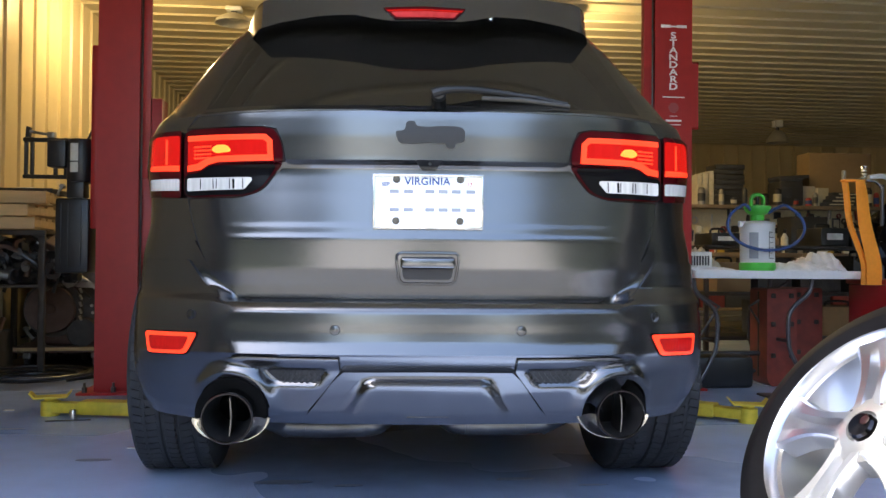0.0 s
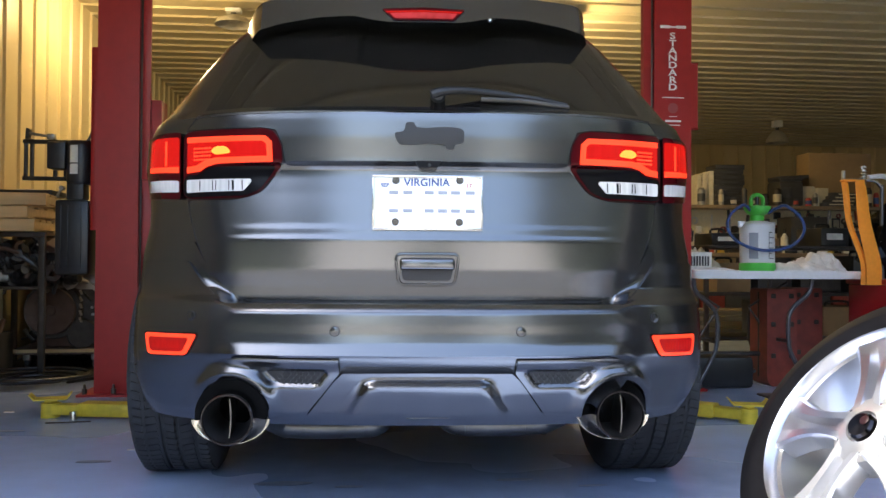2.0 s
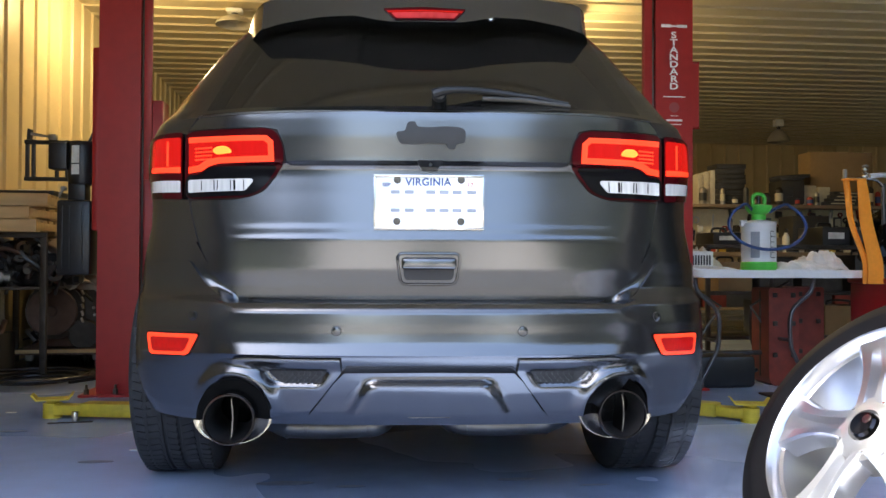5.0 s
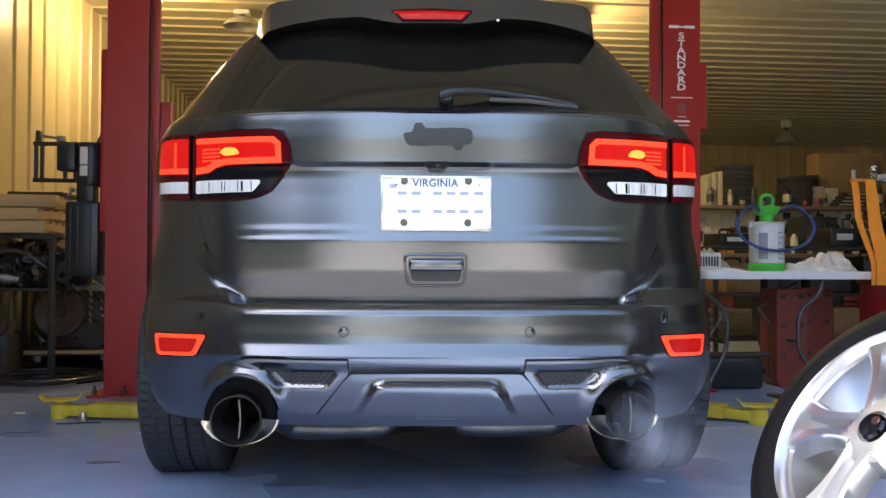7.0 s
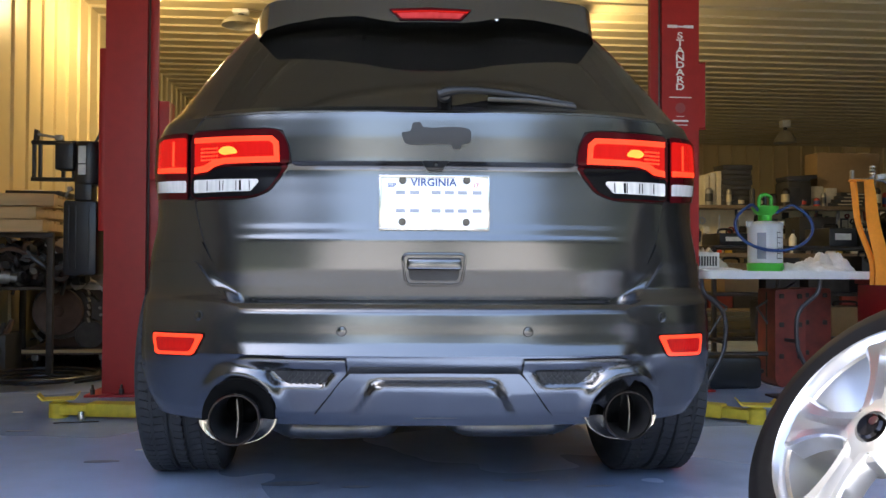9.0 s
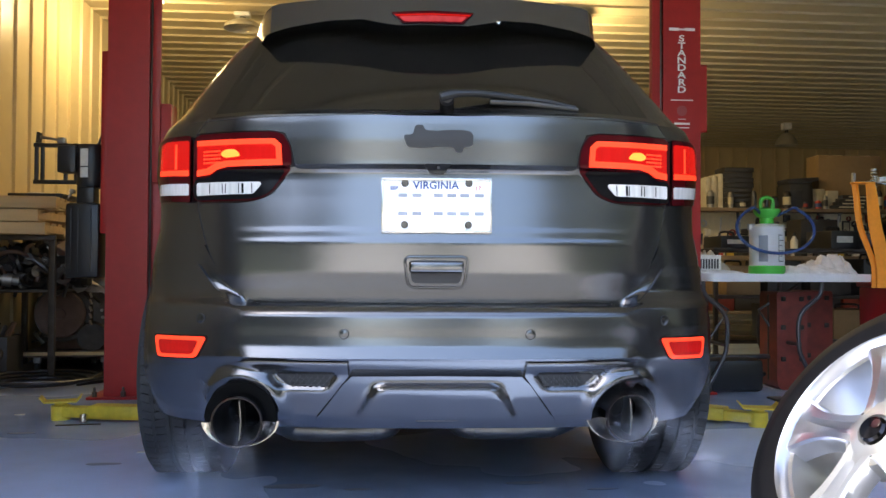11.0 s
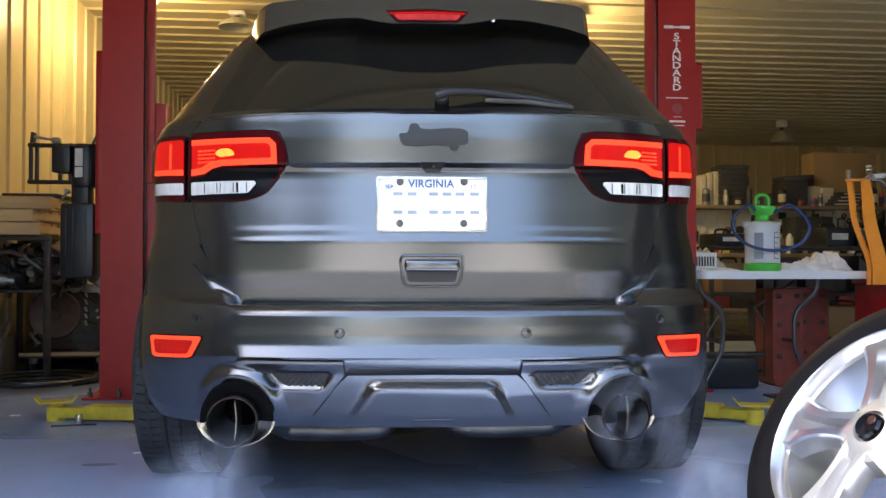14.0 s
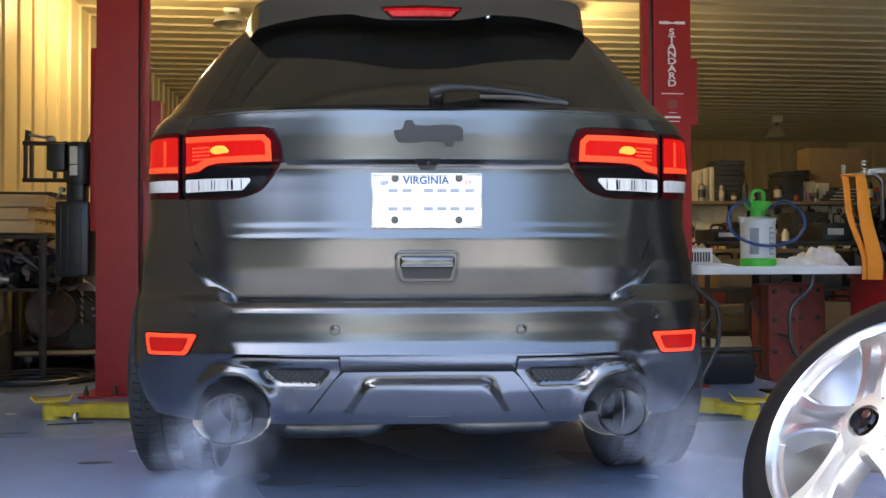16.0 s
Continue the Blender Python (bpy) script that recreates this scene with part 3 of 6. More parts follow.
def build_car():
    car = thing("car", label="satin grey sport utility vehicle with lit red tail lamps", category="car")
    part("body", body_loft(), PAINT, car, angle=40)
    bm = bmesh.new()
    box(bm, -0.62, 0.62, 0.30, 4.4, 0.285, 0.33, 0.01)
    box(bm, -0.30, 0.30, 0.75, 1.10, 0.22, 0.30, 0.03)
    tube(bm, [(-0.66, AXLE_R, 0.36), (-0.3, AXLE_R, 0.31), (0.3, AXLE_R, 0.31), (0.66, AXLE_R, 0.36)], 0.035)
    part("underbody", bm, BLACK, car)
    LOW = both([(0.0, 0.664), (0.50, 0.664), (0.56, 0.682), (0.610, 0.725), (0.645, 0.78), (0.672, 0.85), (0.690, 0.92), (0.696, 0.952), (0.56, 0.952), (0.515, 0.958), (0.470, 0.975), (0.442, 1.012), (0.405, 1.054), (0.0, 1.054)])
    TOP = both([(0.0, 1.060), (0.405, 1.060), (0.412, 1.105), (0.432, 1.150), (0.470, 1.158), (0.702, 1.160), (0.665, 1.198), (0.0, 1.205)])
    # black sheet added behind the gate to paint its gaps in shade
    part("gap_backing", patch(both([(0.0, 0.658), (0.505, 0.658), (0.564, 0.677), (0.616, 0.722), (0.650, 0.78), (0.678, 0.85), (0.697, 0.92), (0.703, 0.956), (0.708, 1.16), (0.67, 1.21), (0, 1.21)]), 0.010, 0.004), BLACK, car)
    gate = part("liftgate", patch(rounded(LOW, 0.035, 4), 0, 0.012, 0.022), PAINT, car)
    part("upper_panel", patch(TOP, 0, 0.012, 0.03), PAINT, gate)
    part("trim_strip", patch(both([(0.0, 1.052), (0.402, 1.052), (0.406, 1.060), (0.0, 1.060)]), -0.006, 0.012, 0.03), PAINT, gate)
    glass_ = part("rear_window", patch(both([(0.0, 1.209), (0.665, 1.201), (0.60, 1.36), (0.545, 1.50), (0.0, 1.56)]), 0.002, 0.010, 0.04), TINT, car, "dark tinted rear window")
    part("window_seal", patch(both([(0.0, 1.204), (0.672, 1.196), (0.672, 1.201), (0.0, 1.209)]), -0.004, 0.010, 0.05), DULLSTEEL, glass_)
    for sx in (-1, 1):
        part("gate_flange", patch(mirrored([(0.545, 0.656), (0.575, 0.656), (0.617, 0.671), (0.655, 0.701), (0.685, 0.738), (0.712, 0.775), (0.700, 0.83), (0.668, 0.83), (0.641, 0.78), (0.606, 0.727), (0.556, 0.692), (0.50, 0.678), (0.50, 0.656)], sx), 0.004, 0.004, 0.006), PAINT, car)
    # handle
    h = part("gate_handle", patch(rounded([(-0.090, 0.795), (0.090, 0.795), (0.078, 0.711), (-0.078, 0.711)], 0.018), -0.003, 0.008, 0.03), PAINT, gate, "satin grey gate handle")
    # flat black patch painted for the shaded hollow under the grip
    part("recess_shade", patch(rounded([(-0.074, 0.756), (0.074, 0.756), (0.068, 0.721), (-0.068, 0.721)], 0.012), -0.005, 0.008, 0.03), BLACK, h)
    loop = rounded([(-0.091, 0.797), (0.091, 0.797), (0.079, 0.709), (-0.079, 0.709)], 0.02, 5)
    part("rim", tube(bmesh.new(), [(x, tail_y(x, z) + SKEW * x - 0.002, z) for x, z in loop + loop[:1]], 0.0045, 8), PAINT, h)
    bm = bmesh.new()
    box(bm, -0.078, 0.078, 0.028, 0.058, 0.751, 0.785, 0.009, seg=3)
    for v in bm.verts:
        v.co.y += SKEW * v.co.x
    part("grip", bm, PAINT, h)
    # dark wordmark shape, camera and plate
    part("badge", patch(rounded([(-0.097, 1.143), (-0.068, 1.143), (-0.064, 1.171), (-0.040, 1.171), (-0.036, 1.157), (0.0, 1.154), (0.03, 1.158), (0.083, 1.157), (0.102, 1.148), (0.102, 1.112), (0.074, 1.108), (0.073, 1.094), (0.052, 1.094), (0.049, 1.108), (0.0, 1.111), (-0.04, 1.106), (-0.085, 1.108)], 0.012), -0.007, 0.010, 0.03), BLACK, gate, "matt black badge")
    cam_h = part("camera_housing", patch(rounded([(-0.037, 1.060), (0.039, 1.060), (0.024, 1.036), (-0.018, 1.036)], 0.005), -0.016, 0.03, 0.03), BLACK, gate)
    part("camera_lens", disc(bmesh.new(), 0.006, 0.003, pose(0.003, 0.034, 1.049, 90, 0, 0)), BLACKCHROME, cam_h)
    plate(car)
    # wiper
    arm = part("wiper", tube(bmesh.new(), curve_pts([(0.012, 0.095, 1.262), (0.06, 0.096, 1.274), (0.13, 0.104, 1.277), (0.24, 0.118, 1.270), (0.34, 0.118, 1.258), (0.42, 0.116, 1.243)], 5), [0.013, 0.015, 0.015, 0.015, 0.014, 0.013] + [0.011] * 10 + [0.009] * 5 + [0.007] * 5), BLACK, car, "black rear wiper")
    bm = bmesh.new()
    tube(bm, [(0.16, 0.100, 1.252), (0.28, 0.106, 1.251), (0.425, 0.110, 1.236)], [0.007, 0.008, 0.006], 8)
    part("blade", bm, DULLSTEEL, arm)
    part("pivot_cap", lathe(bmesh.new(), [(0.0001, 0.03), (0.016, 0.026), (0.021, 0.012), (0.022, -0.02)], on_tail(0.035, 1.262, -0.012), 20), BLACK, arm)
    # bumper
    BUMP = both([(0.0, 0.508), (0.40, 0.508), (0.52, 0.504), (0.62, 0.490), (0.70, 0.472), (0.78, 0.460), (0.868, 0.454), (0.872, 0.60), (0.862, 0.775), (0.78, 0.772), (0.694, 0.774), (0.668, 0.738), (0.636, 0.701), (0.598, 0.672), (0.560, 0.657), (0.0, 0.655)])
    bumper = part("bumper", patch(rounded(BUMP, 0.012, 3), -0.004, 0.014, 0.022), PAINT, car)
    part("step_pad", patch(rounded(both([(0.0, 0.634), (0.545, 0.634), (0.562, 0.655), (0.0, 0.655)]), 0.006), -0.007, 0.012, 0.03), PAINT, bumper)
    for x, z in ((0.258, 0.581), (-0.259, 0.581), (0.668, 0.615), (-0.671, 0.616)):
        s = part("parking_sensor", disc(bmesh.new(), 0.0125, 0.004, on_tail(x, z, -0.004), 24, 0.6), PAINT, bumper)
        part("sensor_ring", lathe(bmesh.new(), [(0.0125, 0.003), (0.0145, 0.003), (0.0145, -0.004)], on_tail(x, z, -0.004), 24), BLACK, s)
    def flared(x, z):
        """The tail with a raised hood round the tip and a sunk pocket round the vent."""
        a = abs(x)
        d = math.hypot(a - 0.551, z - 0.345)
        hood = 0.024 * math.exp(-((d - 0.112) / 0.020) ** 2) * ease(0.30, 0.37, z) if d > 0.112 else 0.024 - 0.05 * (0.112 - d)
        hood *= 1 - ease(0.60, 0.70, a)
        slant = (z - 0.431) / 0.036
        pocket = ease(0.268 + 0.025 * (1 - slant), 0.290 + 0.025 * (1 - slant), a) * (1 - ease(0.430 + 0.03 * slant, 0.456 + 0.03 * slant, a)) * ease(0.418, 0.436, z) * (1 - ease(0.464, 0.474, z))
        return tail_y(x, z) - 0.004 - hood + 0.016 * pocket

    for sx in (-1, 1):
        ring = [(0.545 + 0.101 * math.cos(radians(a)), 0.345 + 0.101 * math.sin(radians(a))) for a in range(188, -9, -14)]
        low = [(0.246, 0.462), (0.345, 0.332)] + ring + [(0.70, 0.331), (0.76, 0.338), (0.82, 0.365), (0.855, 0.41), (0.868, 0.4535), (0.78, 0.4595), (0.70, 0.4715), (0.62, 0.4895), (0.52, 0.503), (0.40, 0.502), (0.25, 0.501)]
        lb = part("lower_bumper", patch(mirrored(low, sx), 0, 0.014, 0.009, surf=flared), PAINT, car)
        v = part("vent", patch(rounded(mirrored([(0.278, 0.467), (0.452, 0.465), (0.414, 0.431), (0.303, 0.433)], sx), 0.010), 0.008, 0.012, 0.03), BLACK, lb)
        bm = bmesh.new()
        for r_ in range(3):
            for k in range(7):
                x, z = 0.305 + 0.0165 * k + 0.008 * (r_ % 2), 0.441 + 0.0095 * r_
                lathe(bm, [(0.0055, 0.002), (0.0080, 0.003), (0.0085, -0.002)], on_tail(sx * x, z, 0.008), 6)
        tagged(part("mesh_cell", bm, BLACK, v), kind="stuff")
        exhaust_tip(car, sx)
        # muffler under the floor
        bm = bmesh.new()
        tube(bm, curve_pts([(sx * 0.52, 0.30, 0.33), (sx * 0.46, 0.42, 0.262), (sx * 0.40, 0.45, 0.236), (sx * 0.20, 0.46, 0.232), (sx * 0.12, 0.48, 0.24), (sx * 0.08, 0.62, 0.27)], 5), 0.036, 16)
        for x in (0.43, 0.37, 0.17):
            tube(bm, [(sx * x, 0.455, 0.238), (sx * (x - 0.012), 0.455, 0.237)], 0.040, 16)
        part("exhaust_pipe", bm, DULLSTEEL, car, "heat-stained steel exhaust pipe")
    d = part("diffuser", patch(both([(0.0, 0.334), (0.338, 0.334), (0.300, 0.385), (0.262, 0.437), (0.236, 0.462), (0.0, 0.464)]), -0.008, 0.02, 0.02), PAINT, car)

    def hump(x, z):
        edge = 0.190 + 0.60 * (0.445 - z)
        rise = 1 - ease(0.422, 0.450, z) if z > 0.422 else 0.80 + 0.20 * (z - 0.336) / 0.086
        return tail_y(x, z) - 0.009 - 0.026 * rise * (1 - ease(edge - 0.050, edge - 0.006, abs(x)))

    part("step_plate", patch(rounded(both([(0.0, 0.336), (0.245, 0.336), (0.232, 0.395), (0.185, 0.445), (0.165, 0.452), (0.0, 0.453)]), 0.015), 0, 0.02, 0.012, surf=hump), PAINT, d)
    bm = bmesh.new()
    box(bm, -0.055, 0.065, 0.055, 0.075, 0.329, 0.3335, 0.0015)
    part("latch_bar", bm, DULLSTEEL, d)
    tail_lamps(car)
    # roof spoiler
    SP = both([(0.0, 1.507), (0.105, 1.507), (0.150, 1.514), (0.215, 1.530), (0.32, 1.529), (0.44, 1.513), (0.540, 1.487), (0.568, 1.494), (0.578, 1.528), (0.553, 1.575), (0.48, 1.60), (0.0, 1.62)])
    sp = part("roof_spoiler", patch(SP, 0, 0.12, 0.025, surf=spoiler_y), PAINT, car)
    brake = part("brake_light", patch(rounded(both([(0.0, 1.513), (0.092, 1.513), (0.128, 1.552), (0.0, 1.557)]), 0.006), -0.004, 0.01, 0.03, surf=spoiler_y), LAMPDARK, sp, "high red brake light")
    part("lens", patch(rounded(both([(0.0, 1.518), (0.088, 1.518), (0.104, 1.536), (0.0, 1.539)]), 0.004), -0.007, 0.006, 0.03, surf=spoiler_y), BRAKERED, brake)
    part("lit_strip", patch(both([(0.0, 1.541), (0.112, 1.538), (0.117, 1.543), (0.0, 1.546)]), -0.007, 0.006, 0.03, surf=spoiler_y), LAMPRED, brake)
    part("washer_jet", disc(bmesh.new(), 0.006, 0.006, pose(0.205, spoiler_y(0.205, 1.532) - 0.001, 1.527, 90, 0, 0)), CHROME, sp)
    for sx in (-1, 1):
        for ay in (AXLE_R, AXLE_F):
            wheel = new("wheel")
            wheel.parent = car
            wheel.matrix_basis = pose(sx * 0.838 + 0.012, ay + (SKEW * sx * 0.8 if ay < 2 else 0), 0.386, 0, 90, 0)
            part("tyre", tyre_bm(), RUBBER, wheel)
            part("rim", alloy_bm(), BLACKCHROME, wheel)
            if ay == AXLE_R:
                tagged(part("tread_block", sipes_bm(), RUBBER, wheel), kind="stuff")
    return car


def sipes_bm(R=0.386, w=0.29):
    """Slanted cross bars of the tread."""
    bm = bmesh.new()
    n = 80
    for i in range(n):
        a = 2 * math.pi * i / n
        for k, c in enumerate((-0.104, -0.058, 0.0, 0.058, 0.104)):
            m = pose(0, 0, 0, 0, 0, math.degrees(a)) @ pose(R - 0.0035, 0, c, 14 if k % 2 else -14, 0, 0)
            hw = 0.016 if k in (0, 4) else 0.019
            hh = math.pi * R / n * 0.88
            vs = [bm.verts.new(m @ Vector(p)) for p in ((-0.004, -hh, -hw), (-0.004, hh, -hw), (-0.004, hh, hw), (-0.004, -hh, hw), (0.0062, -hh * 0.92, -hw * 0.94), (0.0062, hh * 0.92, -hw * 0.94), (0.0062, hh * 0.92, hw * 0.94), (0.0062, -hh * 0.92, hw * 0.94))]
            for f in ((4, 5, 6, 7), (0, 1, 5, 4), (1, 2, 6, 5), (2, 3, 7, 6), (3, 0, 4, 7)):
                bm.faces.new([vs[j] for j in f])
    return bm


def alloy_bm(R=0.262, face=0.095, crown=0.0):
    """A five-spoke alloy rim about z, outer face upwards."""
    bm = bmesh.new()
    lathe(bm, [(R - 0.012, face - 0.016), (R - 0.002, face + 0.010), (R + 0.003, face + 0.014), (R + 0.006, face + 0.006), (R + 0.002, face - 0.01), (R - 0.014, face - 0.03), (R - 0.026, 0.0), (R - 0.02, -0.09), (R, -0.11)], None, 80)
    lathe(bm, [(R - 0.012, face - 0.016), (R - 0.020, face - 0.02), (R - 0.034, 0.0), (R - 0.03, -0.11)], None, 80)
    for k in range(5):
        m = pose(0, 0, 0, 0, 0, 72 * k)
        ts = [i / 14 for i in range(15)]
        rows = []
        for t in ts:
            r = 0.045 + (R - 0.058) * t
            hw = 0.042 * (1 - 0.30 * math.sin(math.pi * min(1, t * 1.1)) ) + 0.034 * t ** 2.2
            top = face - 0.012 + 0.008 * t ** 1.5 + crown * (1 - t ** 1.6)
            g = 0.028 * math.sin(math.pi * min(1, t * 1.02)) ** 0.7
            rows.append([Vector((r, s * hw, z)) for s, z in ((-1.12, top - 0.055), (-1.0, top - 0.006), (-0.86, top), (-0.42, top - 0.002), (-0.22, top - g), (0.22, top - g), (0.42, top - 0.002), (0.86, top), (1.0, top - 0.006), (1.12, top - 0.055))])
        vs = [[bm.verts.new(m @ p) for p in row] for row in rows]
        for a, b in zip(vs, vs[1:]):
            for i in range(len(a) - 1):
                bm.faces.new((a[i], b[i], b[i + 1], a[i + 1]))
    face += crown
    lathe(bm, [(0.0001, face - 0.02), (0.036, face - 0.02), (0.040, face - 0.008), (0.060, face - 0.012), (0.082, face - 0.022), (0.088, face - 0.08)], None, 48)
    bmesh.ops.recalc_face_normals(bm, faces=bm.faces)
    return bm


build_car()

# ------------------------------------------------------------ vehicle lift
def lift_post(cx, cy, flip):
    """flip: 1 where the car stands on the +x side."""
    p = thing("lift_post", cx, cy, 0, "red painted two-post lift column bolted to the floor", "vehicle lift", "lift columns")
    bm = bmesh.new()
    H = 3.15
    out = [(-0.118, 0), (0.118, 0), (0.118, 0.05), (0.104, 0.05), (0.104, 0.016), (-0.104, 0.016), (-0.104, 0.244), (0.104, 0.244), (0.104, 0.21), (0.118, 0.21), (0.118, 0.26), (-0.118, 0.26)]
    prism(bm, [(flip * x, y) for x, y in out], 0.012, H, "z")
    part("column", bm, POSTRED, p, smooth=False)
    bm = bmesh.new()
    box(bm, flip * 0.02, flip * 0.235, 0.055, 0.20, 0.10, 1.72, 0.008)
    part("carriage", bm, POSTRED, p)
    bm = bmesh.new()
    box(bm, flip * 0.125, flip * 0.175, 0.03, 0.055, 1.25, H - 0.1, 0.004)
    part("cable_guard", bm, POSTRED, p)
    bm = bmesh.new()
    tube(bm, [(flip * 0.124, 0.03, 0.2), (flip * 0.124, 0.03, H - 0.05)], 0.006, 8)
    part("lift_cable", bm, DULLSTEEL, p)
    bm = bmesh.new()
    box(bm, -flip * 0.165, -flip * 0.116, 0.04, 0.20, 0.95 if flip > 0 else 1.62, 2.02, 0.01)
    part("latch_cover", bm, POSTRED, p)
    bm = bmesh.new()
    box(bm, -0.20, 0.20, -0.06, 0.34, 0.0, 0.014, 0.003)
    part("base_plate", bm, POSTRED, p)
    for x, y in ((-0.16, -0.03), (0.0, -0.03), (0.16, -0.03), (-0.16, 0.30), (0.16, 0.30)):
        bm = bmesh.new()
        lathe(bm, [(0.0001, 0.055), (0.007, 0.055), (0.008, 0.03), (0.015, 0.03), (0.015, 0.0)], pose(x, y, 0.014), 6)
        part("anchor_bolt", bm, DULLSTEEL, p)
    return p


def lift_arm(x0, y0, x1, y1, label):
    """A yellow swing arm lying near the floor from its pivot to its pad."""
    a = math.degrees(math.atan2(y1 - y0, x1 - x0))
    L = math.hypot(x1 - x0, y1 - y0)
    p = thing("swing_arm_assembly", x0, y0, 0, label, "swing arm", "swing arms", rz=a)
    bm = bmesh.new()
    box(bm, 0, L * 0.62, -0.05, 0.05, 0.012, 0.078, 0.008)
    part("outer_arm", bm, YELLOW, p)
    bm = bmesh.new()
    box(bm, L * 0.5, L, -0.038, 0.038, 0.016, 0.066, 0.006)
    part("inner_arm", bm, YELLOW, p)
    bm = bmesh.new()
    lathe(bm, [(0.0001, 0.0), (0.045, 0.0), (0.045, 0.07), (0.03, 0.075), (0.03, 0.088), (0.0001, 0.088)], pose(L, 0, 0), 24)
    part("pad_post", bm, YELLOW, p)
    bm = bmesh.new()
    prism(bm, [(-0.098, 0.116), (-0.090, 0.118), (-0.070, 0.095), (0.070, 0.095), (0.090, 0.118), (0.098, 0.116), (0.074, 0.087), (-0.074, 0.087)], -0.05, 0.05)
    bmesh.ops.transform(bm, matrix=pose(L, 0, 0, 0, 0, 25), verts=bm.verts)
    part("pad", bm, YELLOW, p)
    return p


lift_post(-1.575, 2.74, 1)
post_r = lift_post(1.735, 2.74, -1)
lift_arm(-1.28, 1.98, -1.70, 2.06, "yellow steel lift arm with a worn pad lying by the floor")
lift_arm(1.40, 1.93, 1.71, 1.66, "yellow steel lift arm beside the tyre")
WHITEINK = mat("sticker_white", (0.93, 0.88, 0.86), 0.5, var=0.1, scale=80)
zs = 2.180
for k, ch in enumerate("STANDARD"):
    letters(ch, 0.056, WHITEINK, post_r, pose(-0.003, -0.002, zs - 0.0452 * k, 90, 0, 0) @ Matrix.Diagonal((1.35, 1, 1, 1)), depth=0.0012)
for z, w, h in ((2.238, 0.165, 0.018), (1.800, 0.14, 0.006), (1.655, 0.10, 0.012), (1.630, 0.09, 0.005), (1.683, 0.05, 0.003)):
    bm = bmesh.new()
    if w > 0.15:
        for s in (-1, 1):
            box(bm, s * 0.020, s * 0.082, -0.0025, -0.001, z - h / 2, z + h / 2, 0.0005, pose(0, 0, 0) @ Matrix.Shear("XZ", 4, (0, 0)))
        box(bm, -0.022, 0.022, -0.0025, -0.001, z - h / 3, z + h / 4)
    else:
        box(bm, -w / 2, w / 2, -0.0025, -0.001, z - h / 2, z + h / 2)
    part("sticker_bar", bm, WHITEINK, post_r, smooth=False)
bm = bmesh.new()
disc(bm, 0.032, 0.002, pose(0, -0.001, 1.735, 90, 0, 0), 28)
part("emblem", bm, mat("faded_emblem", (0.33, 0.06, 0.06), 0.5), post_r)

# ------------------------------------------------------------ spare wheel by the door
def spare_wheel():
    n = Vector((-0.805, -0.162, 0.571)).normalized()
    ux = Vector((0, 0, 1)).cross(n).normalized()
    uy = n.cross(ux)
    m = Matrix(((ux.x, uy.x, n.x, 0.936), (ux.y, uy.y, n.y, -0.569), (ux.z, uy.z, n.z, 0.403), (0, 0, 0, 1)))
    w = thing("loose_wheel", label="silver five-spoke alloy wheel with a black tyre leaning by the door", category="wheel")
    w.matrix_basis = m @ pose(0, 0, -0.10)
    part("tyre", tyre_bm(0.376, 0.205, 0.274), DARKRUBBER, w, "clean black tyre")
    r = part("rim", alloy_bm(0.274, crown=0.03), ALLOY, w, "bright silver alloy rim")
    r.matrix_basis = pose(0, 0, 0, 0, 0, 113)
    c = part("centre_cap", lathe(bmesh.new(), [(0.0001, 0.128), (0.028, 0.126), (0.033, 0.120), (0.034, 0.102)], None, 32), BLACKCHROME, w, "glossy dark centre cap")
    # red reflection on the cap, painted as a small off-centre disc
    part("cap_reflection", disc(bmesh.new(), 0.011, 0.0015, pose(0.010, 0.012, 0.1272), 16), mat("cap_red_reflection", (0.012, 0.003, 0.004), 0.3), c)
    for k in range(5):
        a = radians(113 + 36 + 72 * k)
        part("lug_nut", lathe(bmesh.new(), [(0.0001, 0.112), (0.008, 0.112), (0.011, 0.106), (0.011, 0.08)], pose(0.0605 * math.cos(a), 0.0605 * math.sin(a), 0), 6), CHROME, w)
    return w


spare_wheel()



# ------------------------------------------------------------ materials of the clutter
WOOD = mat("pallet_wood", (0.60, 0.43, 0.22), 0.75, var=0.3, scale=9, bump=0.25, bscale=30, stretch=(0.4, 3, 3), per=0.5)
IRON = mat("greasy_iron", (0.055, 0.048, 0.042), 0.5, 0.55, var=0.5, scale=18, bump=0.3, bscale=45)
RUSTY = mat("rusty_steel", (0.12, 0.075, 0.055), 0.6, 0.35, var=0.4, scale=14, bump=0.2)
CASTAL = mat("cast_aluminium", (0.33, 0.32, 0.30), 0.45, 0.8, var=0.35, scale=20, bump=0.2)
TANKBLK = mat("black_steel", (0.014, 0.015, 0.017), 0.35, var=0.25, scale=20, bump=0.04)
PAPER = mat("paper_label", (0.70, 0.70, 0.66), 0.7, var=0.2, scale=30)
TABLE = mat("table_plastic", (0.80, 0.80, 0.80), 0.45, var=0.06, scale=40, bump=0.05, bscale=300)
LEG = mat("leg_steel", (0.09, 0.09, 0.095), 0.4, 0.6, var=0.2)
BOTTLE = mat("milky_plastic", (0.84, 0.86, 0.88), 0.35, var=0.08, scale=8)
BOTTLE.node_tree.nodes["Principled BSDF"].inputs["Transmission Weight"].default_value = 0.25
GREEN = mat("green_plastic", (0.08, 0.55, 0.06), 0.35, var=0.12)
BLUEHOSE = mat("blue_hose", (0.03, 0.07, 0.22), 0.4, var=0.15)
CLOTH = mat("rag_cotton", (0.82, 0.82, 0.82), 0.9, var=0.2, scale=25, bump=0.5, bscale=120)
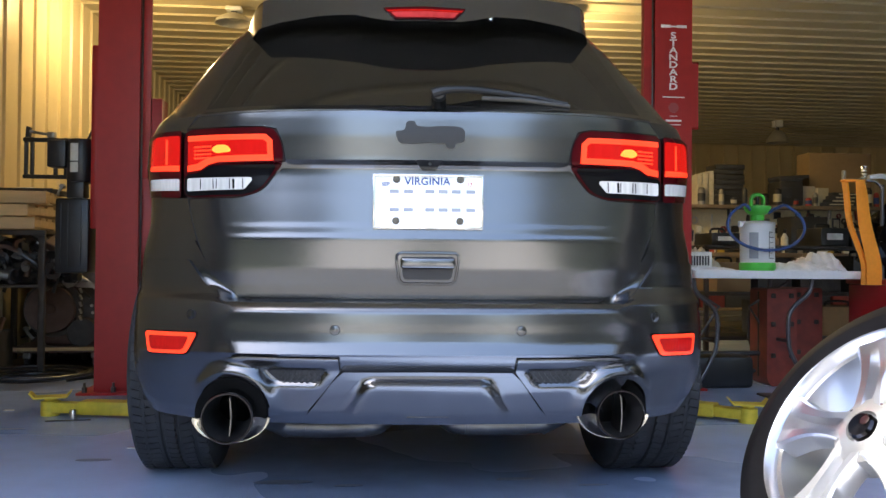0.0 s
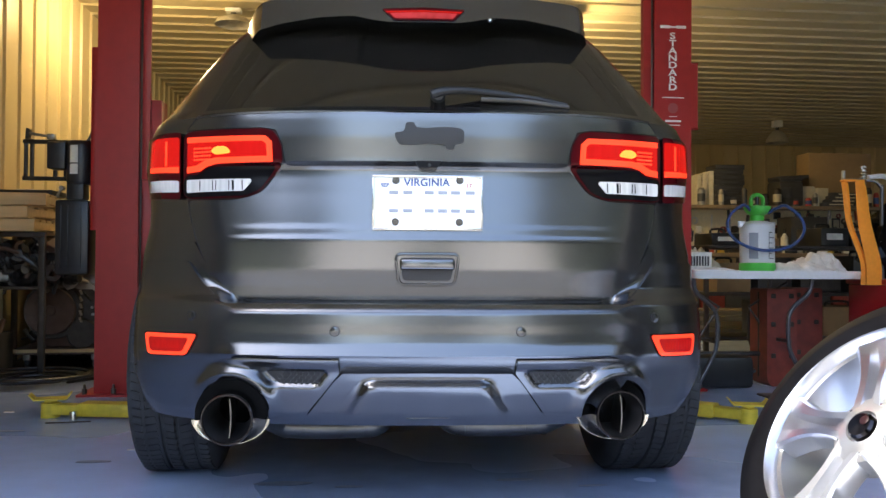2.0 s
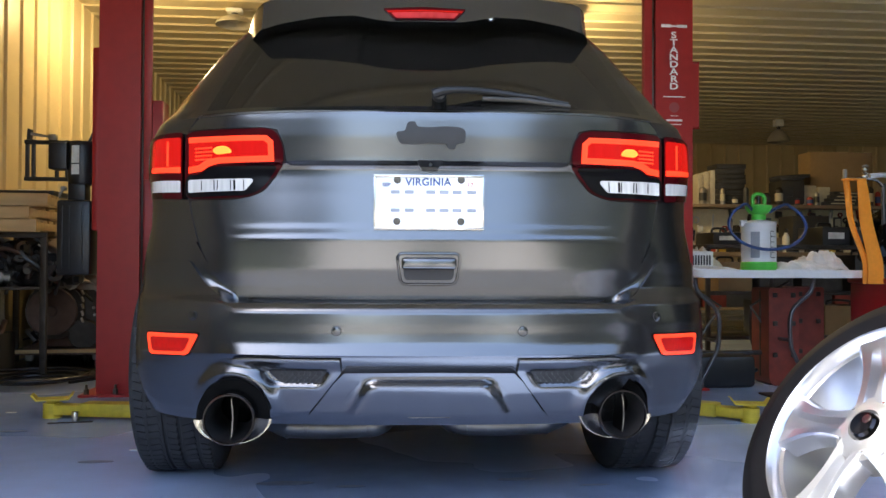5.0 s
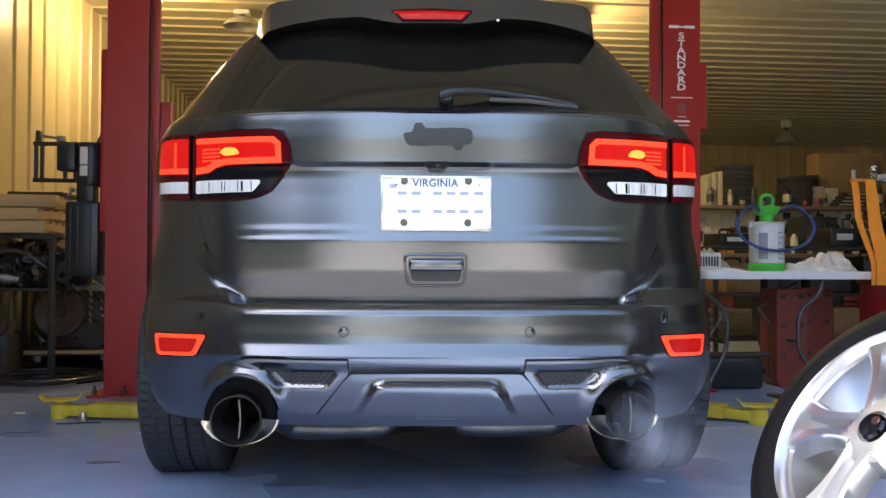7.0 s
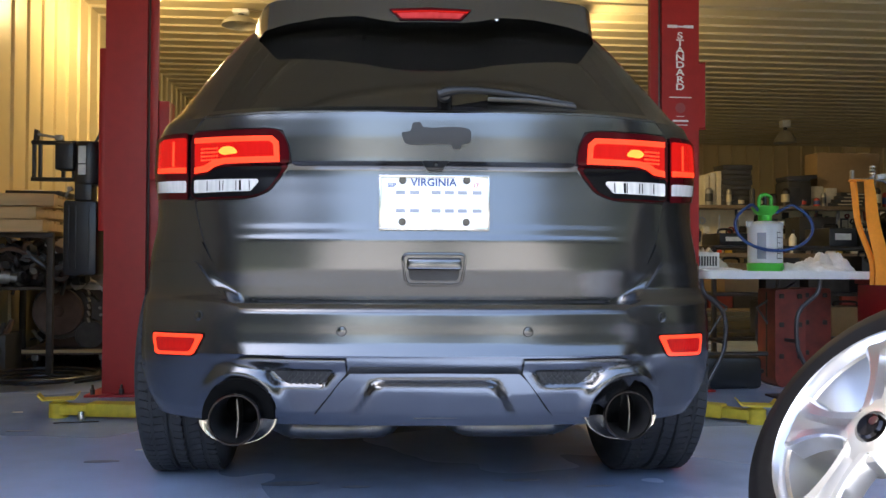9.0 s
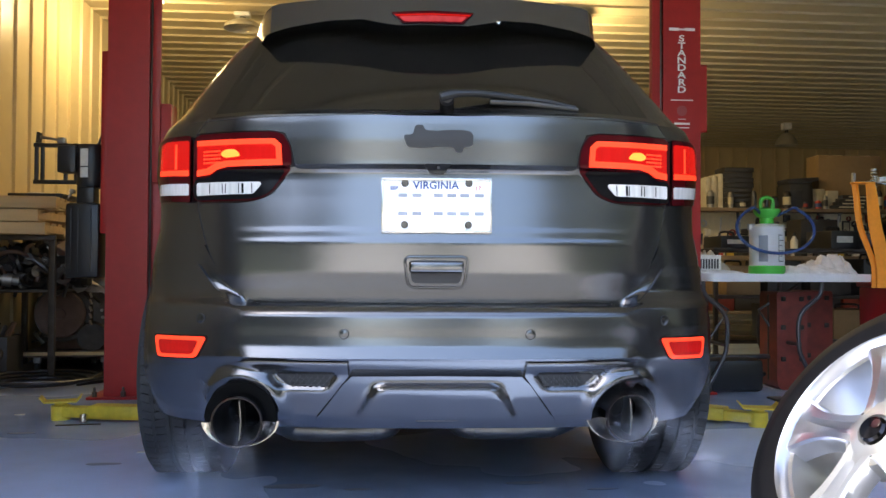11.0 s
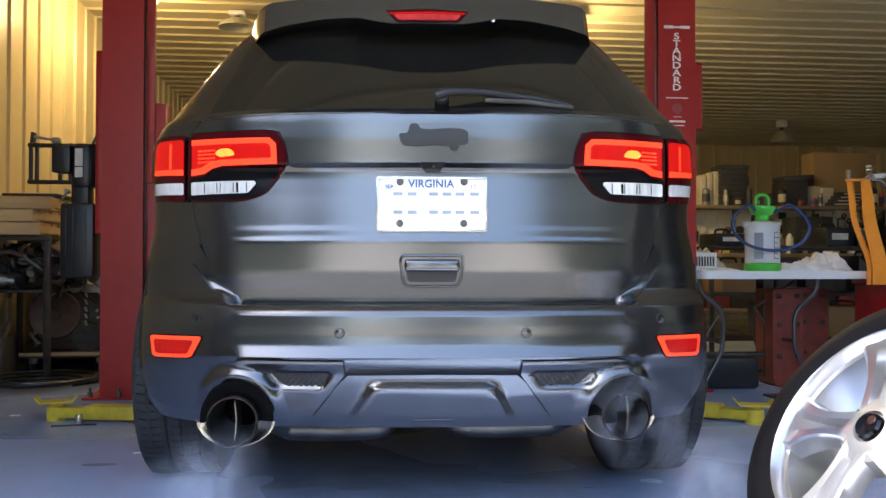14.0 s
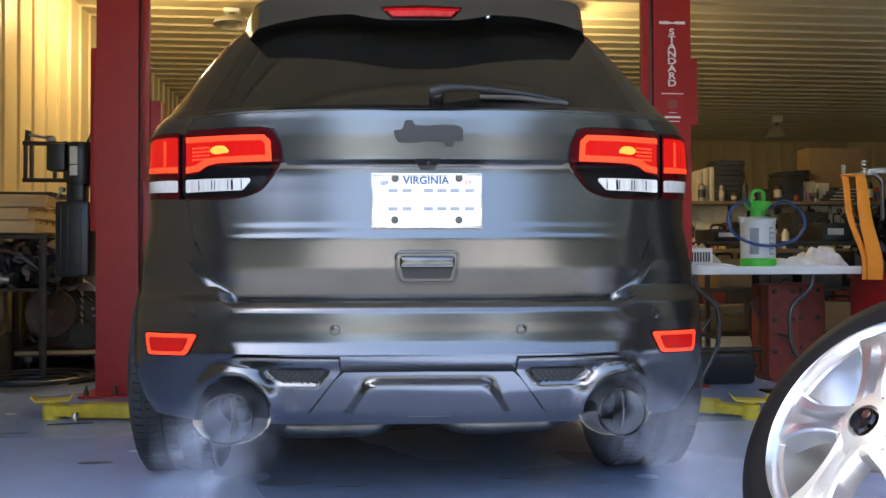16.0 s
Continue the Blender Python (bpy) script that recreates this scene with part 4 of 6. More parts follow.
ORANGE = mat("orange_webbing", (0.95, 0.32, 0.02), 0.6, var=0.1, scale=50, bump=0.2, bscale=260)
REDCASE = mat("red_case", (0.21, 0.034, 0.022), 0.5, var=0.35, scale=20, bump=0.1)
CART = mat("red_cart_enamel", (0.40, 0.012, 0.018), 0.3, var=0.1, coat=0.4)
CARD = mat("cardboard", (0.29, 0.19, 0.09), 0.85, var=0.12, scale=20, bump=0.1, per=0.3)
DARKBOX = mat("dark_box", (0.040, 0.038, 0.036), 0.5, var=0.3, scale=20, per=0.6)
PEG = mat("pegboard", (0.84, 0.76, 0.54), 0.7, var=0.1, scale=30)
CREAMBOX = mat("pale_box", (0.55, 0.50, 0.38), 0.7, var=0.2, scale=25, per=0.4)
CHARCOAL = mat("charcoal_plastic", (0.05, 0.052, 0.055), 0.45, var=0.2)
YELLOWBOX = mat("yellow_plastic", (0.55, 0.38, 0.05), 0.5, var=0.15)
REDBOTTLE = mat("red_bottle", (0.45, 0.05, 0.03), 0.35, var=0.15)
BENCH = mat("bench_top", (0.20, 0.15, 0.10), 0.7, var=0.25, scale=10, bump=0.1)
SHADE = mat("lamp_shade", (0.45, 0.42, 0.34), 0.35, 0.3, var=0.15)
LIT = mat("lit_bulb_glass", (1.0, 0.85, 0.6), 0.3, var=0.02, emit=(1.0, 0.76, 0.36), power=3.0)
DULL = mat("unlit_diffuser", (0.55, 0.50, 0.38), 0.4, var=0.1)


def bay_lamp(x, y, lit, k):
    p = thing("bay_lamp", x, y, 0, "bell-shaped workshop lamp hanging from the ceiling, " + ("lit" if lit else "switched off"), "ceiling lamp", "bay lamps")
    bm = bmesh.new()
    box(bm, -0.075, 0.075, -0.06, 0.06, CEIL - 0.14 * k, CEIL - 0.021, 0.008)
    part("ballast_box", bm, PAPER, p)
    part("stem", tube(bmesh.new(), [(0, 0, CEIL - 0.21 * k), (0, 0, CEIL - 0.13 * k)], 0.03, 12), LEG, p)
    part("shade", lathe(bmesh.new(), [(r, CEIL - h * k) for r, h in ((0.03, 0.19), (0.07, 0.20), (0.12, 0.25), (0.17, 0.33), (0.185, 0.40), (0.18, 0.40), (0.163, 0.33), (0.115, 0.255), (0.068, 0.21))], None, 32), SHADE, p)
    part("diffuser", lathe(bmesh.new(), [(r, CEIL - h * k) for r, h in ((0.0001, 0.32), (0.05, 0.315), (0.06, 0.28), (0.04, 0.225))], None, 24), LIT if lit else DULL, p)


for lx, ly, watts, drop in LAMPS:
    bay_lamp(lx, ly, watts > 0, drop)


# ------------------------------------------------------------ along the wall: power unit, engine, pallets
def power_unit():
    p = thing("hydraulic_unit", -1.865, 2.93, 0.0, "black hydraulic pump unit with labels fixed to the lift column", "pump")
    bm = bmesh.new()
    box(bm, -0.095, 0.10, -0.08, 0.10, 0.69, 1.135, 0.02)
    for x in (-0.06, -0.02, 0.055):
        box(bm, x - 0.004, x + 0.004, -0.086, -0.076, 0.73, 1.10, 0.002)
    part("tank", bm, TANKBLK, p)
    part("valve_block", box(bmesh.new(), -0.04, 0.06, -0.05, 0.06, 1.13, 1.24, 0.008), TANKBLK, p)
    part("motor", lathe(bmesh.new(), [(0.0001, 1.225), (0.078, 1.23), (0.085, 1.245), (0.085, 1.46), (0.075, 1.485), (0.0001, 1.49)], pose(0.03, 0.01, 0), 36), TANKBLK, p)
    for z0, z1 in ((1.285, 1.345), (1.352, 1.455)):
        part("label_plate", lathe(bmesh.new(), [(0.0855, z0), (0.0862, z0), (0.0862, z1), (0.0855, z1)], pose(0.03, 0.01, 0), 8, radians(238), radians(272)), PAPER, p)
    part("switch_box", box(bmesh.new(), -0.15, -0.045, -0.06, 0.06, 1.315, 1.475, 0.008), TANKBLK, p)
    part("fitting", lathe(bmesh.new(), [(0.0001, 0.03), (0.014, 0.03), (0.016, 0.0), (0.012, -0.02)], pose(-0.055, -0.06, 1.20, 90, 0, 0), 6), CASTAL, p)
    part("bleed_pipe", tube(bmesh.new(), curve_pts([(-0.055, -0.07, 1.20), (-0.075, -0.08, 1.16), (-0.07, -0.09, 1.145)]), 0.008), CASTAL, p)
    part("lever", tube(bmesh.new(), [(0.07, -0.02, 1.48), (0.16, 0.0, 1.70)], 0.008), TANKBLK, p)
    b2 = thing("steel_bracket", -2.10, 2.98, 0.0, "empty black steel bracket frame with oily tools on top", "bracket")
    for pts in (((-0.07, 0, 1.275), (-0.07, 0, 1.50)), ((-0.035, 0, 1.275), (-0.035, 0, 1.50)), ((0.16, 0, 1.275), (0.16, 0, 1.50)), ((0.10, 0, 1.275), (0.10, 0, 1.50))):
        part("upright", box(bmesh.new(), pts[0][0] - 0.010, pts[0][0] + 0.010, -0.012, 0.012, pts[0][2], pts[1][2], 0.003), TANKBLK, b2)
    for z in (1.265, 1.485):
        part("rail", box(bmesh.new(), -0.085, 0.40, -0.016, 0.016, z - 0.012, z + 0.012, 0.003), TANKBLK, b2)
    part("hook_plate", prism(bmesh.new(), [(-0.07, 1.50), (-0.05, 1.50), (-0.045, 1.56), (-0.065, 1.565)], -0.02, 0.02), TANKBLK, b2)
    part("spray_gun", tube(bmesh.new(), [(-0.05, -0.01, 1.535), (0.03, -0.01, 1.522), (0.09, -0.01, 1.518)], [0.010, 0.008, 0.006]), CASTAL, b2)
    part("clamp", box(bmesh.new(), 0.05, 0.10, -0.02, 0.02, 1.498, 1.535, 0.01), CASTAL, b2)


power_unit()


def pallet(x, y, z, rz):
    p = thing("pallet", x, y, z, "weathered wooden pallet in a stack", "pallet", "stacked pallets", rz=rz)
    for k in range(7):
        part("deck_board", box(bmesh.new(), -0.24, 0.24, -0.48 + 0.14 * k, -0.48 + 0.14 * k + 0.095, 0.066, 0.084, 0.003), WOOD, p)
    for x0 in (-0.24, -0.02, 0.20):
        part("stringer", box(bmesh.new(), x0, x0 + 0.04, -0.48, 0.455, 0.016, 0.066, 0.003), WOOD, p)
    for k in (0, 3, 6):
        part("base_board", box(bmesh.new(), -0.24, 0.24, -0.48 + 0.14 * k, -0.48 + 0.14 * k + 0.095, 0, 0.016, 0.003), WOOD, p)
    part("end_board", box(bmesh.new(), -0.243, 0.243, -0.50, -0.481, 0.004, 0.080, 0.003), WOOD, p)


def rack():
    r = thing("storage_rack", -2.55, 4.05, 0, "dark steel storage rack carrying wooden pallets", "rack")
    for x in (-0.25, 0.27):
        for y in (-0.46, 0.46):
            part("upright", box(bmesh.new(), x - 0.02, x + 0.02, y - 0.02, y + 0.02, 0, 0.93, 0.004), IRON, r)
    for y in (-0.46, 0.46):
        part("beam", box(bmesh.new(), -0.27, 0.29, y - 0.018, y + 0.018, 0.93, 0.965, 0.004), IRON, r)
    part("shelf", box(bmesh.new(), -0.26, 0.28, -0.44, 0.44, 0.58, 0.60, 0.004), IRON, r)


rack()
pallet(-2.575, 4.00, 0.966, 3)
pallet(-2.545, 4.02, 1.052, -5)
pallet(-2.535, 4.00, 1.138, 6)
tray = thing("oil_tray", -2.42, 3.9, 1.224, "shallow black tray lying on the pallets", "tray")
bm = bmesh.new()
box(bm, -0.20, 0.16, -0.2, 0.2, 0, 0.012, 0.003)
for a, c, d, e in ((-0.20, 0.16, -0.2, -0.19), (-0.20, 0.16, 0.19, 0.2), (-0.20, -0.19, -0.19, 0.19), (0.15, 0.16, -0.19, 0.19)):
    box(bm, a, c, d, e, 0.010, 0.030, 0.002)
part("pan", bm, TANKBLK, tray)
part("oily_rag", box(bmesh.new(), -0.1, 0.02, -0.15, 0.0, 0.012, 0.04, 0.012), CLOTH, tray)


def engine(x, y, rz, seed, label, z0=0.145):
    """A bare engine standing on a low dolly."""
    rnd = random.Random(seed)
    p = thing("engine", x, y, z0, label, "engine", "engines on dollies", rz=rz)
    part("block", box(bmesh.new(), -0.20, 0.22, -0.24, 0.26, 0.12, 0.44, 0.03), IRON, p)
    part("oil_pan", box(bmesh.new(), -0.15, 0.17, -0.2, 0.2, 0.0, 0.13, 0.03), RUSTY, p)
    part("flywheel", lathe(bmesh.new(), [(0.0001, 0.035), (0.035, 0.035), (0.04, 0.02), (0.135, 0.018), (0.155, 0.030), (0.168, 0.030), (0.172, 0.0), (0.168, -0.02), (0.0001, -0.02)], pose(-0.08, -0.29, 0.27, 90, 0, 0), 56), RUSTY, p)
    part("bell_housing", lathe(bmesh.new(), [(0.175, 0.0), (0.20, 0.0), (0.205, -0.02), (0.19, -0.08)], pose(-0.07, -0.265, 0.27, 90, 0, 0), 40), IRON, p)
    for s in (-1, 1):
        part("valve_cover", box(bmesh.new(), -0.055, 0.055, -0.22, 0.24, -0.03, 0.04, 0.02, pose(0.02 + s * 0.15, 0, 0.50, 0, s * 35, 0)), CASTAL if s > 0 else IRON, p)
        part("cylinder_head", box(bmesh.new(), -0.07, 0.07, -0.235, 0.25, -0.05, 0.04, 0.008, pose(0.02 + s * 0.125, 0, 0.44, 0, s * 35, 0)), CASTAL, p)
        bm = bmesh.new()
        for k in range(4):
            yy = -0.18 + 0.12 * k
            tube(bm, curve_pts([(0.02 + s * 0.19, yy, 0.40), (0.02 + s * 0.26, yy, 0.37), (0.02 + s * 0.27, yy * 0.7, 0.27), (0.02 + s * 0.25, yy * 0.4, 0.2)], 4), 0.019, 8)
        part("manifold", bm, RUSTY, p)
    part("intake", box(bmesh.new(), -0.09, 0.12, -0.20, 0.22, 0.47, 0.60, 0.03), CASTAL, p)
    part("throttle_body", lathe(bmesh.new(), [(0.04, 0.0), (0.055, 0.0), (0.055, 0.09), (0.04, 0.09), (0.038, 0.02), (0.0001, 0.02)], pose(-0.03, -0.20, 0.58, 90, 0, 0), 24), CASTAL, p)
    part("gearbox_stub", lathe(bmesh.new(), [(0.0001, 0.0), (0.10, 0.0), (0.12, -0.05), (0.13, -0.2)], pose(0.13, -0.27, 0.10, 90, 0, 0), 28), IRON, p)
    for k in range(9):
        a = Vector((rnd.uniform(-0.26, 0.26), rnd.uniform(-0.33, -0.1), rnd.uniform(0.30, 0.62)))
        c = Vector((rnd.uniform(-0.28, 0.28), rnd.uniform(-0.3, 0.1), rnd.uniform(0.35, 0.72)))
        mid = (a + c) / 2 + Vector((rnd.uniform(-0.06, 0.06), -0.05, rnd.uniform(0.0, 0.12)))
        part("hose", tube(bmesh.new(), curve_pts([a, mid, c], 6), rnd.uniform(0.006, 0.014), 8), TANKBLK if k % 3 else CASTAL, p)
    for k in range(6):
        part("bolt", lathe(bmesh.new(), [(0.0001, 0.016), (0.011, 0.016), (0.012, 0.0)], pose(rnd.uniform(-0.2, 0.2), -0.245, rnd.uniform(0.16, 0.42), 90, 0, 0), 6), CASTAL, p)
    bm = bmesh.new()
    for k in range(5):
        tube(bm, [(0.12, -0.30, 0.42 - 0.05 * k), (0.135, -0.31, 0.39 - 0.05 * k)], 0.010, 6)
    part("lift_chain", bm, CASTAL, p)
    if z0 > 0.2:
        s = thing("engine_stand", x, y, 0, "dark steel stand under an engine", "stand", "engine stands", rz=rz)
        part("stand_top", box(bmesh.new(), -0.26, 0.26, -0.26, 0.26, z0 - 0.04, z0 - 0.001, 0.004), IRON, s)
        part("stand_body", box(bmesh.new(), -0.22, 0.22, -0.22, 0.22, 0.0, z0 - 0.04, 0.02), DARKBOX, s)
        return
    d = thing("dolly", x, y, 0.0, "low wooden engine dolly on castors", "dolly", "engine dollies", rz=rz)
    part("deck", box(bmesh.new(), -0.33, 0.33, -0.33, 0.33, 0.105, 0.144, 0.004), RUSTY, d)
    part("edge_strip", box(bmesh.new(), -0.33, 0.33, -0.338, -0.331, 0.118, 0.144, 0.002), WOOD, d)
    for cx in (-0.24, 0.22):
        for cy in (-0.26, 0.26):
            castor = part("castor", box(bmesh.new(), cx - 0.025, cx + 0.025, cy - 0.03, cy + 0.03, 0.06, 0.104, 0.006), CASTAL, d)
            part("castor_wheel", lathe(bmesh.new(), [(0.0001, 0.014), (0.03, 0.014), (0.037, 0.008), (0.037, -0.008), (0.03, -0.014), (0.0001, -0.014)], pose(cx, cy, 0.037, 0, 90, 0), 20), TANKBLK, castor)


engine(-2.32, 4.35, 4, 3, "greasy bare engine with a rusty flywheel on a dolly")
engine(-2.24, 5.62, -20, 8, "second greasy engine raised on a steel stand", 0.34)
engine(-2.50, 6.35, 15, 12, "third greasy engine raised on a steel stand", 0.42)
for k, (cx, cy, cz, sx_, sy_, sz_, m_) in enumerate(((-2.66, 4.2, 0.60, 0.22, 0.26, 0.28, IRON), (-2.42, 4.2, 0.60, 0.22, 0.26, 0.28, DARKBOX), (-2.69, 3.80, 0.0, 0.2, 0.3, 0.40, DARKBOX))):
    o = thing("parts_bin", cx, cy, cz + 0.001, "dark grimy bin of engine parts", "bin", "parts bins", rz=5 * k - 9)
    part("bin_body", box(bmesh.new(), -sx_ / 2, sx_ / 2, -sy_ / 2, sy_ / 2, 0, sz_ * 0.7, 0.012), m_, o)
    for q in range(7):
        part("scrap_rod", tube(bmesh.new(), [(-sx_ * 0.45 + sx_ * 0.15 * q, -0.12, sz_ * 0.55), (-sx_ * 0.4 + sx_ * 0.13 * q + 0.03 * (q % 2), 0.02, sz_ * 0.8 + 0.02 * (q % 3))], 0.008 + 0.006 * (q % 3), 7), CASTAL if q % 3 == 1 else RUSTY, o)
    part("scrap_ring", lathe(bmesh.new(), [(0.03, 0.012), (0.055, 0.012), (0.06, 0.0), (0.055, -0.012), (0.03, -0.012)], pose(0.02, -sy_ / 2 - 0.01, sz_ * 0.4, 80, 0, 0), 24), CASTAL if k % 2 else IRON, o)
o = thing("parts_cabinet", -2.40, 4.95, 0, "tall grimy dark steel parts cabinet", "cabinet")
part("cabinet_body", box(bmesh.new(), -0.42, 0.42, 0.0, 0.25, 0, 0.98, 0.01), IRON, o)
for k in range(4):
    d = part("drawer", box(bmesh.new(), -0.40, 0.40, -0.012, 0.0, 0.06 + 0.225 * k, 0.26 + 0.225 * k, 0.005), DARKBOX, o)
    part("drawer_pull", box(bmesh.new(), -0.10, 0.10, -0.03, -0.012, 0.18 + 0.225 * k, 0.20 + 0.225 * k, 0.004), CASTAL, d)
def scrap_heap(x0, x1, y0, y1, z0, z1, n, seed, label):
    """A jumble of dark engine parts: blocks, pipes, rings and cables heaped up."""
    rnd = random.Random(seed)
    h = thing("scrap_heap", (x0 + x1) / 2, (y0 + y1) / 2, z0, label, "engine parts", kind="stuff")
    meshes = {k: bmesh.new() for k in range(4)}
    box(meshes[0], (x0 - x1) / 2, (x1 - x0) / 2, 0.02, (y1 - y0) / 2, 0, (z1 - z0) * 0.8, 0.04)
    for k in range(n):
        bm = meshes[rnd.choice((0, 0, 1, 1, 2, 3))]
        p = Vector((rnd.uniform(x0 - x1, x1 - x0) / 2, rnd.uniform(y0 - y1, y1 - y0) / 2, rnd.uniform(0.03, z1 - z0)))
        m = Matrix.Translation(p) @ pose(0, 0, 0, rnd.uniform(0, 180), rnd.uniform(0, 180), rnd.uniform(0, 180))
        q = rnd.random()
        if q < 0.25:
            a, b, c = (rnd.uniform(0.015, 0.06) for _ in range(3))
            box(bm, -a, a, -b, b, -c, c, 0.006, m, 1)
        elif q < 0.5:
            r = rnd.uniform(0.02, 0.06)
            lathe(bm, [(r * 0.5, 0.014), (r, 0.012), (r * 1.05, 0), (r, -0.012), (r * 0.5, -0.014)], m, 18)
        elif q < 0.75:
            tube(bm, curve_pts([m @ Vector((-0.12, 0, 0)), m @ Vector((0, rnd.uniform(-0.06, 0.06), 0.03)), m @ Vector((0.12, 0, 0))], 5), rnd.uniform(0.006, 0.022), 8)
        else:
            r = rnd.uniform(0.012, 0.035)
            lathe(bm, [(0.0001, 0.07), (r, 0.07), (r, 0.03), (r * 1.5, 0.028), (r * 1.5, -0.03), (r * 0.8, -0.03), (r * 0.8, -0.07), (0.0001, -0.07)], m, 12)
    for k, m_ in enumerate((IRON, TANKBLK, RUSTY, CASTAL)):
        tagged(part("scrap", meshes[k], m_, h), kind="stuff")


scrap_heap(-2.80, -2.02, 4.68, 4.94, 0.0, 1.00, 190, 31, "dark heap of greasy engine parts and pipes")
scrap_heap(-2.78, -2.10, 3.66, 3.86, 0.601, 0.90, 120, 37, "grimy engine parts piled on the rack shelf")
mat_ = thing("floor_mat", -2.2, 4.25, 0, "black rubber mat under the engine dolly", "mat")
part("sheet", box(bmesh.new(), -0.6, 0.62, -0.75, 0.6, 0.0, 0.008, 0.003), TANKBLK, mat_)

# floor litter by the column
o = thing("socket", -1.555, 1.945, 0, "small steel socket standing on the floor", "tool")
part("sleeve", lathe(bmesh.new(), [(0.010, 0.045), (0.018, 0.045), (0.019, 0.042), (0.019, 0.002), (0.017, 0.0), (0.0001, 0.0)], None, 20), CHROME, o)
o = thing("rod", -1.56, 1.89, 0, "thin dark steel rod lying on the floor", "tool")
part("shaft", tube(bmesh.new(), [(-0.10, -0.02, 0.004), (0.02, 0.0, 0.004), (0.10, 0.01, 0.004)], 0.0035, 6), IRON, o)
for x, y in ((-1.10, 1.25), (-1.65, 2.45), (-1.95, 2.2), (1.6, 1.1)):
    o = thing("wood_chip", x, y, 0, "scrap chip on the floor", "debris", "floor scraps")
    part("chip", box(bmesh.new(), -0.025, 0.025, -0.007, 0.007, 0, 0.005, 0.002), PAPER, o)
STAIN = mat("oil_stain", (0.14, 0.17, 0.26), 0.3, var=0.4, scale=30)
for x, y, w, d in ((-0.45, 0.66, 0.10, 0.03), (0.37, 0.65, 0.07, 0.02), (-0.22, 0.60, 0.05, 0.014), (0.62, 0.55, 0.05, 0.012), (-1.2, 1.05, 0.07, 0.02), (-1.75, 1.7, 0.06, 0.02)):
    o = thing("oil_stain", x, y, 0.0005, "thin dark oil stain on the floor", "stain", "floor stains")
    part("film", prism(bmesh.new(), [(w * math.cos(a * 0.5236) * (1 + 0.35 * noise.noise(Vector((a, x * 9, 0)))), d * math.sin(a * 0.5236) * (1 + 0.35 * noise.noise(Vector((a, 4, y * 9))))) for a in range(12)], 0, 0.0012, "z"), STAIN, o)
hose = thing("air_hose", 0, 0, 0, "dark air hose coiled on the floor by the wall", "hose")
part("coil", tube(bmesh.new(), [(-2.25 + (0.20 + 0.006 * k) * math.cos(k * 0.5), 3.35 + (0.20 + 0.006 * k) * math.sin(k * 0.5), 0.012 + 0.0012 * k) for k in range(40)] + [(-2.0, 3.25, 0.012), (-1.8, 3.55, 0.012), (-1.6, 3.62, 0.012)], 0.011, 8), TANKBLK, hose)

# ------------------------------------------------------------ folding table and what stands on it
def folding_table():
    t = thing("folding_table", 1.83, 2.60, 0, "white plastic folding table with dark steel legs", "table")
    bm = bmesh.new()
    prism(bm, rounded([(0, 0), (1.12, 0), (1.12, 0.74), (0, 0.74)], 0.09, 6), 0.688, 0.735, "z")
    bmesh.ops.bevel(bm, geom=[e for e in bm.edges if abs(e.verts[0].co.z - e.verts[1].co.z) < 1e-4 and len(e.link_faces) == 2], offset=0.008, segments=2, affect="EDGES")
    part("tabletop", bm, TABLE, t)
    for x, s in ((0.14, 1), (0.66, -1)):
        for y in (0.10, 0.64):
            part("leg", tube(bmesh.new(), curve_pts([(x - s * 0.12, y, 0.69), (x - s * 0.10, y, 0.60), (x + s * 0.02, y, 0.48), (x + s * 0.03, y, 0.30), (x + s * 0.0, y, 0.20), (x - s * 0.10, y, 0.02)], 5), 0.013, 10), LEG, t)
        part("cross_tube", tube(bmesh.new(), [(x + s * 0.02, 0.10, 0.30), (x + s * 0.02, 0.64, 0.30)], 0.011), LEG, t)
        part("brace", tube(bmesh.new(), [(x - s * 0.10, 0.37, 0.66), (x + s * 0.16, 0.37, 0.50), (x + s * 0.02, 0.37, 0.30)], 0.009), LEG, t)
    part("rail", tube(bmesh.new(), [(0.10, 0.37, 0.20), (0.80, 0.37, 0.20)], 0.016), LEG, t)


folding_table()


